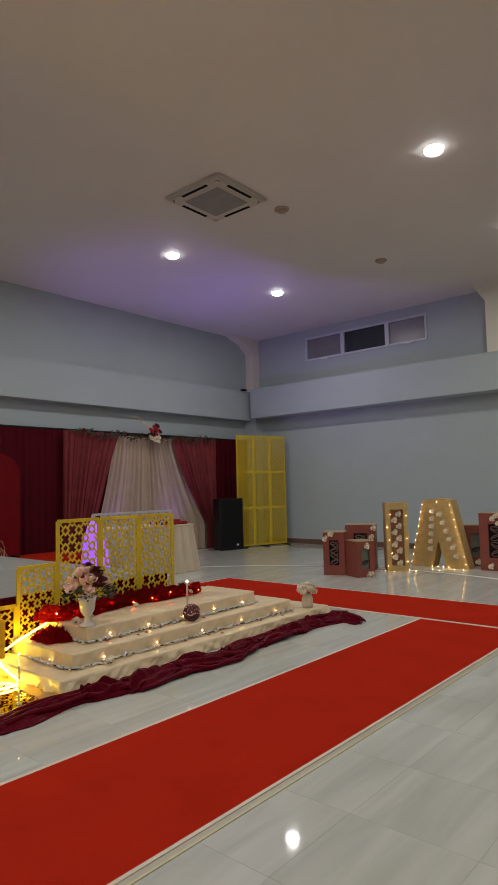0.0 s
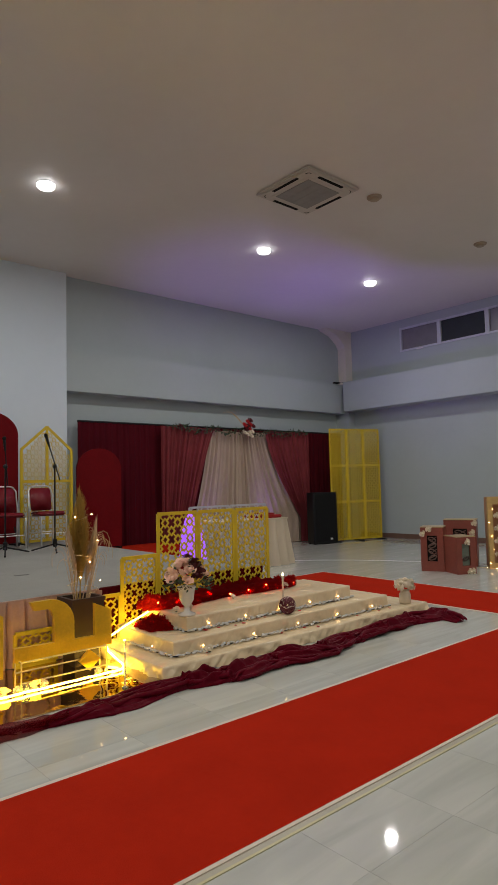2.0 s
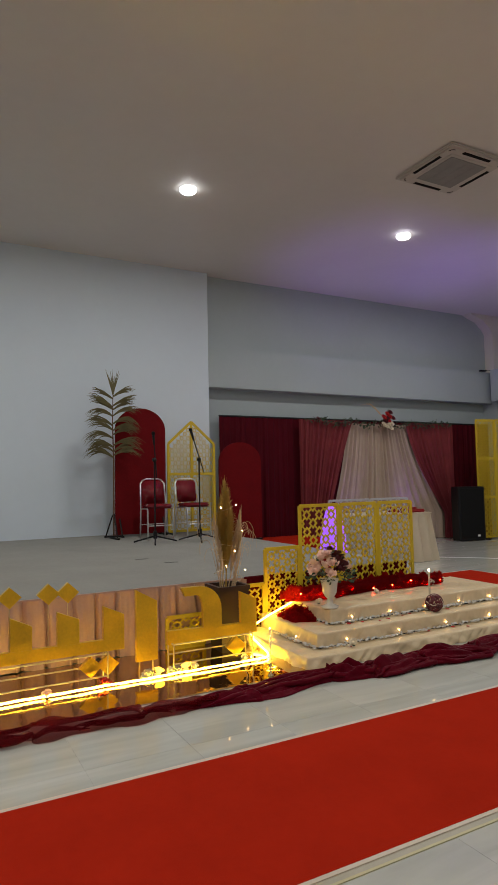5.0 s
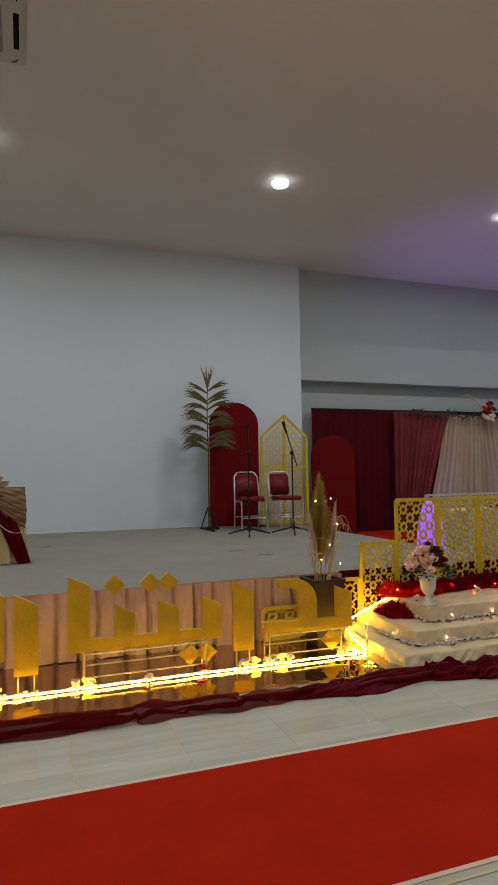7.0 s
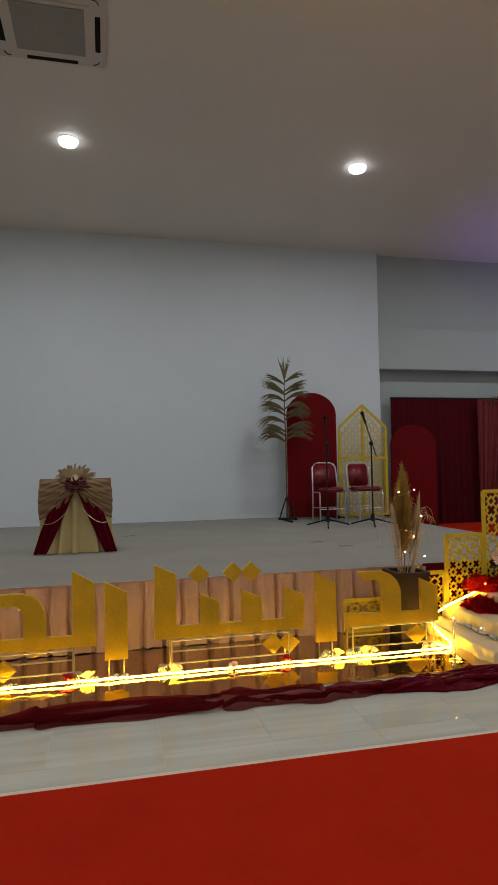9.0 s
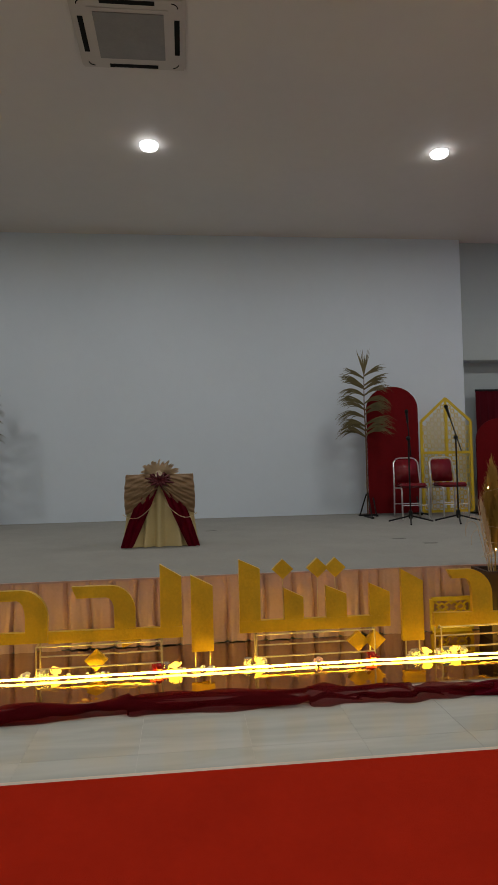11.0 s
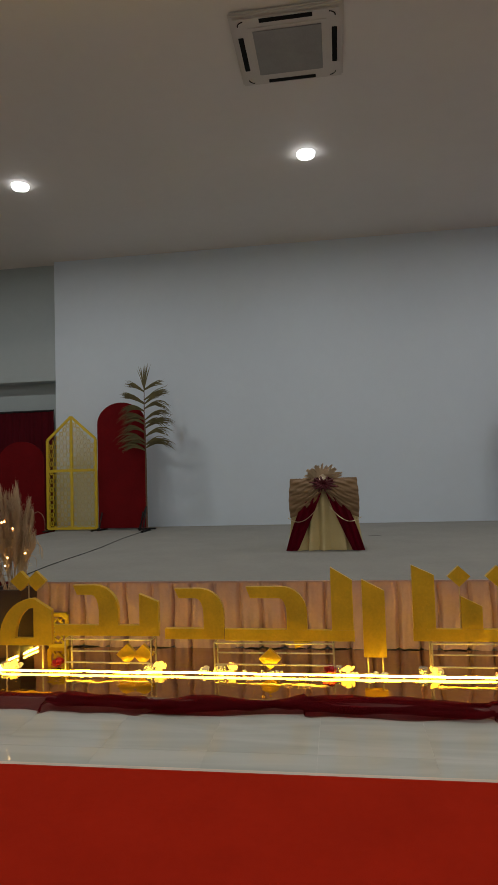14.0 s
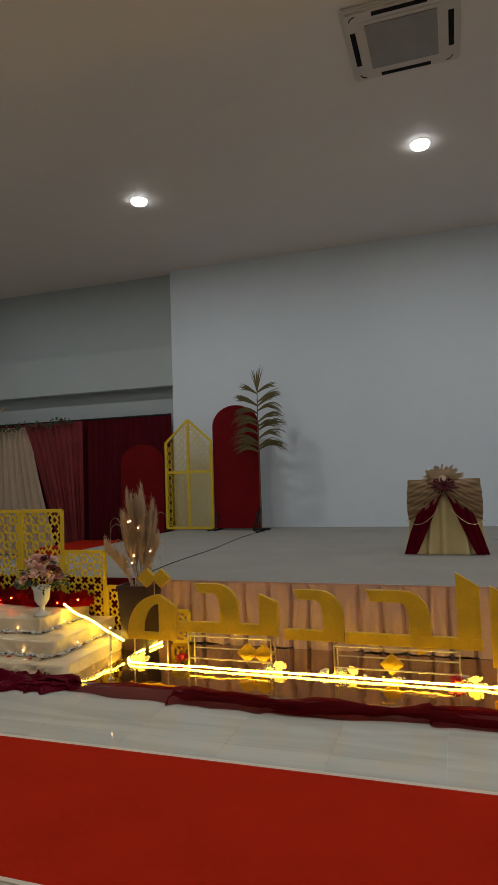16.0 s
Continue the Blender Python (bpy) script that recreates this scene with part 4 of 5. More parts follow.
bouquet(-4.24, 2.76, 0.3155, [WINE, WINE, RED_ROSE, WINE, PEACH], "white urn with peach and burgundy roses on the top step", 2)
bouquet(-4.28, -3.52, 0.3155, [PINK, PEACH, PINK, WINE], "white urn with dusty pink and burgundy roses on the top step", 4)
t = thing("small_vase", pose(-3.95, 5.27, 0.0905), "small beige vase with ivory flowers on the lowest step", "vase")
part("jar", lathe([(0.055, 0), (0.06, 0.02), (0.058, 0.09), (0.045, 0.12), (0.05, 0.135)], 24), TABLE_CLOTH, t, smooth=True)
for k in range(11):
    a, tilt = k * 2.4, radians(8 + 82 * math.sqrt(k / 10.5))
    rr, hh = 0.072 * math.sin(tilt), 0.075 * math.cos(tilt)
    rose_part(t, IVORY, 0.054, pose(rr * math.cos(a), rr * 1.25 * math.sin(a), 0.158 + hh, -math.degrees(tilt) * math.sin(a), math.degrees(tilt) * math.cos(a), 30 * k))
t = thing("wicker_ball", pose(-4.08, 3.72, 0.2005), "dark red wicker ball with a lit candle stick", "wicker ball")
for k in range(16):
    rot = Euler((k * 1.3, k * 0.7, k * 2.1)).to_matrix()
    part("cane", tube([rot @ Vector((0.07 * math.cos(q * 0.3142), 0.07 * math.sin(q * 0.3142), 0.012 * math.sin(q))) + Vector((0, 0, 0.074)) for q in range(20)], 0.0055, 5, closed=True), WINE_CANE if k % 8 else TAPE, t)
stick = part("candle_stick", tube([(-0.03, -0.02, 0.1), (-0.03, -0.02, 0.33)], 0.009, 8), TABLE_CLOTH, t)
part("flame_bulb", ball((-0.03, -0.02, 0.342), 0.008, 2, (1, 1, 1.6)), BULB, stick)
for y, h in ((1.99, 0.31), (-2.67, 0.34)):
    t = thing("acrylic_rod", pose(-3.87, y, 0.008), "slim clear rod with a small light on top", "rod light", "rod lights")
    part("rod", tube([(0, 0, 0), (0, 0, h)], 0.007, 10), CLEAR, t)
    part("foot", lathe([(0.02, 0), (0.02, 0.006), (0.008, 0.01)], 16), CLEAR, t)
    part("tip", ball((0, 0, h + 0.004), 0.006, 1), BULB, t)

# ---- planters with dry grass ----
def planter(x, y, label, seed, kinds, tall):
    t = thing("grass_planter", pose(x, y, 0.009), label, "planter", "grass planters")
    bm = bmesh.new()
    h, a, b = 0.5, 0.1, 0.13
    v = [bm.verts.new((sx * w, sy * w, z)) for z, w in ((0, a), (h, b), (h, b - 0.02), (h - 0.05, b - 0.025)) for sx, sy in ((-1, -1), (1, -1), (1, 1), (-1, 1))]
    bm.faces.new(v[3::-1])
    for k in range(3):
        for i in range(4):
            bm.faces.new((v[4 * k + i], v[4 * k + (i + 1) % 4], v[4 * k + 4 + (i + 1) % 4], v[4 * k + 4 + i]))
    bm.faces.new(v[12:16])
    bmesh.ops.recalc_face_normals(bm, faces=bm.faces)
    pot = part("pot", bm, POT, t, "dark brown tapered square pot")
    part("rim", frame_box(b, h), POT, pot)
    rng = random.Random(seed)
    for k, (mat, lean_y, top, fluff) in enumerate(kinds):
        bm = bmesh.new()
        base = Vector((rng.uniform(-0.04, 0.04), rng.uniform(-0.05, 0.05), h - 0.05))
        tip = Vector((rng.uniform(-0.08, 0.08), lean_y, top))
        n = 14
        ax = [base.lerp(tip, i / n) + Vector((0, 0.35 * lean_y * (i / n) ** 2, -0.05 * abs(lean_y) * (i / n) ** 3)) for i in range(n + 1)]
        add_tube(bm, ax, 0.004, 5, 0.0015)
        for q in range(1100 if mat is PAMPAS_DARK else 620):
            f = rng.uniform(0.3, 1.0)
            i = min(int(f * n), n - 1)
            c = ax[i].lerp(ax[i + 1], f * n - i)
            env = fluff * rng.uniform(0.35, 1.15) * math.sin(math.pi * min(1, (f - 0.25) / 0.78)) ** 0.7
            a2 = rng.uniform(0, 6.28)
            d = Vector((math.cos(a2) * env, math.sin(a2) * env, rng.uniform(0.05, 0.16)))
            w = Vector((-d.y, d.x, 0)).normalized() * (0.0026 if mat is PAMPAS_DARK else 0.0015)
            m1 = c + d * 0.55 + Vector((0, 0, 0.015))
            e = c + d + Vector((0, 0, -0.02 * rng.random()))
            p = [bm.verts.new(z) for z in (c - w, c + w, m1 + w, m1 - w)]
            bm.faces.new(p)
            z = bm.verts.new(e)
            bm.faces.new((p[3], p[2], z))
        part("grass_plume", bm, mat, t)
    for k in range(16):
        a, r, z = rng.uniform(-0.5, 0.5), rng.uniform(0.05, 0.11), rng.uniform(0.25, 0.62)
        q0 = rng.choice((-1, 1))
        curl = [(0.03 * math.sin(k) + 0.02 * e, q0 * (0.05 + 0.09 * e) + 0.03 * a * e, h - 0.04 + z * e) for e in (0, 0.3, 0.6, 0.85)]
        cy, cz = curl[-1][1], curl[-1][2]
        curl += [(curl[-1][0], cy + q0 * r * (1 - math.cos(e)) * 0.6, cz + r * math.sin(e)) for e in (0.5, 1.0, 1.6, 2.2, 2.8, 3.5)]
        part("curled_grass", tube(curl, 0.0026, 5, 0.0012), PAMPAS, t)
    for k in range(6):
        part("bulb", ball((0.06, rng.uniform(-0.14, 0.14), h + rng.uniform(0.05, 0.65)), 0.006, 1), BULB, t, "tiny warm light")
    pts = [(0.07 * math.cos(k * 0.9), 0.15 * math.sin(k * 0.75) * (1 - k / 70), h + 0.02 + k * 0.014) for k in range(44)]
    part("light_cable", tube(pts, 0.0015, 4), STAND, t)
    return t


def frame_box(b, h):
    bm = bmesh.new()
    for x0, x1, y0, y1 in ((-b - 0.006, b + 0.006, -b - 0.006, -b + 0.02), (-b - 0.006, b + 0.006, b - 0.02, b + 0.006), (-b - 0.006, -b + 0.02, -b + 0.02, b - 0.02), (b - 0.02, b + 0.006, -b + 0.02, b - 0.02)):
        add_box(bm, x0, x1, y0, y1, h - 0.03, h + 0.004)
    return bm


planter(-4.64, 2.05, "dark wooden planter with golden dry grass and tiny lights", 3, [(PAMPAS_DARK, 0.0, 1.22, 0.08), (PAMPAS_DARK, 0.03, 1.15, 0.085), (PAMPAS_DARK, -0.025, 1.1, 0.085), (PAMPAS_DARK, 0.01, 1.0, 0.085), (PAMPAS_DARK, 0.0, 0.9, 0.07), (PAMPAS, 0.08, 1.0, 0.025), (PAMPAS, 0.11, 0.85, 0.03), (PAMPAS, -0.1, 0.95, 0.025)], 1.3)
planter(-4.64, -2.86, "dark wooden planter with pale pampas grass and tiny lights", 8, [(PAMPAS, 0.1 * math.sin(k * 2.4), 0.92 + 0.28 * abs(math.cos(k * 2.4)) - 0.05 * (k % 3), 0.06 + 0.02 * (k % 2)) for k in range(15)] + [(PAMPAS, -0.2, 0.78, 0.05), (PAMPAS, 0.15, 0.82, 0.05)], 1.25)


# ---- stage things ----
def arch_board(x, y0, y1, z0, top, label, feet=True):
    t = thing("arch_board", pose(x, 0, z0), label, "backdrop board", "arch boards")
    w, c = (y1 - y0) / 2, (y0 + y1) / 2
    rise = w * 0.85
    pts = [(y0, 0.03), (y0, top - z0 - rise)] + [(c - w * math.cos(a), top - z0 - rise + rise * math.sin(a)) for a in (math.pi * k / 24 for k in range(1, 24))] + [(y1, top - z0 - rise), (y1, 0.03)]
    part("board", plate(pts, -0.02, 0.02), VELVET, t, "dark red velvet face")
    for y in (y0 + 0.06, y1 - 0.06):
        bm = bmesh.new()
        add_box(bm, -0.15, 0.1 + 0.1 * feet, y - 0.02, y + 0.02, 0.0, 0.029)
        if feet:
            add_tube(bm, [(0.17, y, 0.02), (0.025, y, 0.28)], 0.012, 6)
        part("foot", bm, BLACK, t, "black metal foot")
    return t


arch_board(-9.7, 2.615, 3.445, ST, 2.53, "dark red velvet board with arched top on the stage")
arch_board(-9.7, -4.185, -3.39, ST, 2.535, "dark red velvet board with arched top on the stage")
arch_board(-9.9, 4.51, 5.34, 0.291, 2.02, "dark red velvet board with arched top beside the curtain", False)
arch_board(-9.9, -6.02, -5.2, 0.291, 1.98, "dark red velvet board with arched top beside the curtain", False)


def pointed_screen(x, y0, y1, z0, shoulder, top, label):
    t = thing("pointed_lattice_screen", pose(x, 0, z0), label, "screen", "pointed screens")
    c = (y0 + y1) / 2
    h, sh = top - z0, shoulder - z0
    part("frame", frame_of(0, [(y0 + 0.02, 0.04), (y1 - 0.02, 0.04), (y1 - 0.02, sh), (c, h), (y0 + 0.02, sh)], 0.04, 0.025), YELLOW, t)
    bm = bmesh.new()
    add_bar(bm, (0.002, c, 0.06), (0.002, c, h - 0.03), 0.035, 0.02)
    part("upright", bm, YELLOW, t)
    bm = bmesh.new()
    add_bar(bm, (0.004, y0 + 0.04, sh * 0.66), (0.004, y1 - 0.04, sh * 0.66), 0.045, 0.02)
    part("brace", bm, YELLOW, t)
    part("lattice", lattice(bmesh.new(), 0, y0 + 0.03, y1 - 0.03, 0.05, h, 0.116, 0.0115, 0.01, lambda y, z: z < sh + (h - sh) * (1 - abs(y - c) / ((y1 - y0) / 2)) - 0.07), YELLOW, t)
    for y in (y0 + 0.03, y1 - 0.03):
        part("foot", box(-0.1, 0.2, y - 0.02, y + 0.02, 0.0, 0.021, 0.004), BLACK, t)
    return t


pointed_screen(-9.66, 3.465, 4.325, ST, 1.965, 2.333, "gold lattice screen with pointed top behind the chairs")
pointed_screen(-9.66, -5.05, -4.189, ST, 1.965, 2.337, "gold lattice screen with pointed top on the stage")


def palm_stand(x, y, label, seed):
    t = thing("palm_stand", pose(x, y, ST), label, "palm", "palm stands")
    part("pole", tube([(0, 0, 0.02), (0.0, 0.004, 1.2), (0.0, -0.01, 1.75), (0, 0.0, 2.2)], 0.014, 8, 0.005), STEM, t)
    bm = bmesh.new()
    add_box(bm, -0.15, 0.25, -0.02, 0.02, 0, 0.025)
    add_box(bm, -0.02, 0.02, -0.14, 0.14, 0.0255, 0.05)
    add_tube(bm, [(0.2, 0.0, 0.03), (0.02, 0.0, 0.38)], 0.011, 6)
    add_tube(bm, [(0.0, -0.12, 0.05), (0.0, -0.015, 0.36)], 0.011, 6)
    part("stand", bm, BLACK, t, "black metal stand")
    rng = random.Random(seed)
    fronds = [(1.24 + 0.15 * k + 0.04 * (q > 0) + rng.uniform(-0.025, 0.025), q, 0.44 - 0.0006 * k ** 3) for k in range(7) for q in (-1, 1)] + [(1.32 + 0.32 * k, q, 0.36) for k in range(3) for q in (-1, 1)] + [(2.16, 0.0, 0.4)]
    for z0, q, ln in fronds:
        bm = bmesh.new()
        turn = rng.uniform(-0.25, 0.25)
        rise, droop = rng.uniform(0.8, 1.0), rng.uniform(0.75, 0.98) if z0 < 1.9 else rng.uniform(0.4, 0.5)
        for b in range(16):
            f = b / 15 - 0.5
            length, lift, swing = ln * rng.uniform(0.72, 1.08), rng.uniform(-0.04, 0.04) + 0.2 * f, turn + rng.uniform(-0.35, 0.35)
            pts = []
            for i in range(8):
                u = i / 7
                if q:
                    across, up = length * u ** 0.92, length * ((rise + lift) * u - (droop + rng.uniform(-0.05, 0.05)) * u ** 2.1)
                    pts.append(Vector((across * swing * 0.7, q * across, z0 + up + 0.02 * f)))
                else:
                    pts.append(Vector((0.1 * swing * u, (0.22 * f + 0.04 * lift) * u ** 1.3, z0 + length * u * 1.05)))
            for i in range(7):
                w0, w1 = (0.0066 * math.sin(math.pi * (0.12 + 0.88 * e / 7)) + 0.0005 for e in (i, i + 1))
                d = Vector((0.25, 0.1, 1)) if q else Vector((0.2, 1, 0))
                v = [bm.verts.new(p) for p in (pts[i] - d * w0, pts[i] + d * w0, pts[i + 1] + d * w1, pts[i + 1] - d * w1)]
                bm.faces.new(v)
        part("frond", bm, PALM, t)
    return t


palm_stand(-9.4, 2.50, "dry palm spray on a slim pole beside the red board", 4)
palm_stand(-9.4, -3.30, "dry palm spray on a slim pole beside the red board", 9)


def chair(m):
    t = thing("stacking_chair", m, "chrome tube chair with dark red padded seat and back", "chair", "stage chairs")
    w = 0.195
    for s in (-1, 1):
        part("front_leg", tube([(0.21, s * w, 0.0), (0.2, s * w, 0.42), (0.19, s * w, 0.445), (0.15, s * w, 0.45), (-0.18, s * (w - 0.015), 0.44)], 0.012, 8), CHROME, t, smooth=True)
        part("back_leg", tube([(-0.24, s * w, 0.0), (-0.2, s * w, 0.4), (-0.2, s * w, 0.55), (-0.25, s * (w - 0.01), 0.82), (-0.26, s * (w - 0.05), 0.875)], 0.012, 8), CHROME, t, smooth=True)
    part("top_rail", tube([(-0.26, -(w - 0.05), 0.875), (-0.265, -(w - 0.1), 0.89), (-0.265, w - 0.1, 0.89), (-0.26, w - 0.05, 0.875)], 0.012, 8), CHROME, t, smooth=True)
    part("stretcher", tube([(-0.22, -w, 0.2), (-0.22, w, 0.2)], 0.008, 6), CHROME, t)
    part("stretcher", tube([(0.205, -w, 0.2), (0.205, w, 0.2)], 0.008, 6), CHROME, t)
    part("seat", box(-0.2, 0.225, -0.178, 0.178, 0.452, 0.515, 0.022), LEATHER, t, smooth=True)
    bm = box(-0.02, 0.02, -0.165, 0.165, 0.0, 0.345, 0.018)
    bmesh.ops.transform(bm, verts=bm.verts, matrix=pose(-0.2, 0, 0.522, 0, -10, 0))
    part("backrest", bm, LEATHER, t, smooth=True)
    return t


c1 = chair(pose(-9.08, 3.07, ST, 0, 0, -4))
copy_thing(c1, pose(-9.06, 3.65, ST, 0, 0, 3))


def mic_stand(m, boom, label):
    t = thing("microphone_stand", m, label, "microphone stand", "microphone stands")
    for k in range(3):
        a = radians(100 + 120 * k)
        part("leg", tube([(0, 0, 0.1), (0.34 * math.cos(a), 0.34 * math.sin(a), 0.012)], 0.011, 7), BLACK, t)
    part("hub", lathe([(0.02, 0.06), (0.028, 0.07), (0.028, 0.16), (0.018, 0.17)], 14), BLACK, t)
    part("pole", tube([(0, 0, 0.08), (0, 0, 1.15)], 0.011, 8), BLACK, t)
    part("clutch", ball((0, 0, 1.15), 0.032, 2), BLACK, t)
    a, b = boom
    arm = part("boom", tube([a, b], 0.008, 7), BLACK, t)
    d = (Vector(b) - Vector(a)).normalized()
    part("microphone", tube([Vector(b), Vector(b) + d * 0.14], 0.014, 10, 0.02), BLACK, arm)
    part("grille", ball(Vector(b) + d * 0.16, 0.027, 2), DARK, arm)


mic_stand(pose(-8.35, 2.78, ST), ((0.0, 0.03, 0.9), (0.02, -0.01, 1.36)), "black microphone stand with upright boom before the chairs")
mic_stand(pose(-8.25, 3.41, ST), ((0.0, 0.075, 0.96), (0.0, -0.075, 1.42)), "black microphone stand with tilted boom before the chairs")

# lectern table with drapery
t = thing("draped_table", pose(-7.0, -0.529, ST) @ Matrix.Diagonal((1, 1.09, 0.98, 1)), "narrow table draped in gold satin with maroon and bronze swags", "table")


def round_rect(u, a, b):
    k = (u % 1) * 4
    i, f = int(k), k - int(k)
    c = [(-a, -b), (a, -b), (a, b), (-a, b)]
    p, q = c[i % 4], c[(i + 1) % 4]
    return p[0] + (q[0] - p[0]) * f, p[1] + (q[1] - p[1]) * f


def tskirt(u, v):
    g = 1 - v
    x, y = round_rect(u, 0.2 + 0.05 * g ** 3, 0.295 + 0.035 * g ** 3)
    w = 1 + (0.03 + 0.10 * g) * math.sin(u * 2 * math.pi * 19 + 2 * wobble(u * 20, 1, 2))
    return (x * w, y * w, 0.004 + 0.745 * v)


part("skirt", sheet(tskirt, 400, 10), GOLD_SATIN, t, "pleated gold satin", smooth=True)
part("tabletop", box(-0.21, 0.21, -0.315, 0.315, 0.748, 0.772, 0.006), WHITE, t)
for s in (-1, 1):
    def mesh_swag(u, v, s=s):
        y = s * (0.02 + 0.30 * u)
        low = 0.60 - 0.25 * u ** 1.1
        z = 0.775 - (0.775 - low) * v
        return (0.235 + 0.045 * math.sin(v * 3.1) + 0.006 * math.sin(v * 27 + u * 7 + 2.5 * wobble(u * 5, 1, s)) + 0.004 * math.sin(v * 47 - u * 12 + 3 * wobble(v * 6 + u * 3, 1, 4)), y * (1 + 0.05 * math.sin(v * 2.6)) + s * 0.002 * math.sin(v * 26) * u, z - 0.05 * math.sin(math.pi * u) * v)

    def red_swag(u, v, s=s):
        y0_, y1_ = 0.01 + 0.25 * v ** 1.1, 0.03 + 0.345 * v ** 0.5
        y = s * (y0_ + (y1_ - y0_) * u)
        return (0.238 + 0.05 * v + 0.012 * math.sin(u * 16 + v * 5), y, 0.66 - 0.655 * v + 0.03 * u * (1 - v))
    part("bronze_swag", sheet(mesh_swag, 24, 60), BROWN_MESH, t, "bronze mesh swag", smooth=True)
    part("maroon_swag", sheet(red_swag, 24, 24), MAROON, t, "maroon satin swag", smooth=True)
    part("bead_chain", tube([(0.285, s * (0.05 + 0.3 * k / 14), 0.47 - 0.16 * math.sin(math.pi * k / 14 * 0.75)) for k in range(15)], 0.004, 5), STAND, t)
t = thing("table_flowers", pose(-6.78, -0.529, ST + 0.69), "cream rose, dark red bow and dried gold leaves on the table", "flower arrangement")
for k in range(15):
    a = math.pi * k / 14
    bm = bmesh.new()
    for b in range(26):
        f = b / 26
        c = Vector((-0.02, math.cos(a) * (0.18 + 0.02 * (k % 3)) * f, 0.06 + math.sin(a) * (0.14 + 0.02 * (k % 2)) * f))
        for sg in (-1, 1):
            d = Vector((0.01 * sg, math.cos(a + sg * 0.8) * 0.055 * (1.15 - f), math.sin(a + sg * 0.8) * 0.055 * (1.15 - f)))
            v = [bm.verts.new(c), bm.verts.new(c + d * 0.6 + Vector((0, 0.012, 0.012))), bm.verts.new(c + d), bm.verts.new(c + d * 0.6 - Vector((0, 0.012, 0.012)))]
            bm.faces.new(v)
    part("gold_leaf", bm, PAMPAS, t)
for k, (dy, dz, mat) in enumerate(((0, 0.06, IVORY), (-0.06, 0.03, WINE), (0.06, 0.03, WINE), (-0.02, -0.02, WINE), (0.03, -0.02, WINE))):
    rose_part(t, mat, 0.05, pose(0.05, dy, dz, 0, 70, 0))
for k in range(12):
    a = k * 2 * math.pi / 12 + 0.2
    loop = [(0.045 + 0.03 * math.sin(q * math.pi), (0.02 + (0.1 + 0.02 * (k % 3)) * q) * math.cos(a), 0.005 + (0.015 + 0.07 * q) * math.sin(a)) for q in (0, 0.35, 0.7, 1.0)]
    part("bow_loop", tube(loop, 0.02, 6, 0.006), WINE, t, "dark red ribbon", smooth=True)
setting("stage_cable", tube([(-5.3 - 0.5 * k, -3.1 - 0.02 * math.sin(k * 1.3) - 0.03 * k, ST + 0.004) for k in range(9)], 0.004, 6), BLACK, "thin black cable lying on the stage", "cable")

# Thin dark strips stand in for smudges on the stage carpet.
SMUDGE = material("dark_smudge", (0.10, 0.095, 0.085), 0.7, vary=0.4, scale=20)
for x, y, turn in ((-6.73, 2.04, 8), (-6.28, 2.21, -12), (-8.2, 0.06, 15)):
    t = thing("tape_mark", pose(x, y, ST + 0.0005, 0, 0, turn), "short dark smudge mark on the stage carpet", "tape", "stage tape marks")
    part("strip", box(-0.025, 0.025, -0.07, 0.07, 0, 0.002, 0.0008), SMUDGE, t)

# ---- curtain backdrop ----
def fold_sheet(x, zt, zb, left, right, pleats, deep, seed, nu=240, nv=24):
    """Hanging cloth between two edges, left(v) and right(v), with v from the top (0) to the floor (1)."""
    def p(u, v):
        y = left(v) + (right(v) - left(v)) * u
        ph = u * pleats * 2 * math.pi + 1.4 * wobble(u * pleats * 0.45, 1, seed)
        d = deep * (math.sin(ph) + 0.35 * math.sin(2.3 * ph + seed)) * (0.6 + 0.4 * v)
        return (x + d, y, zt + (zb - zt) * v)
    return sheet(p, nu, nv)


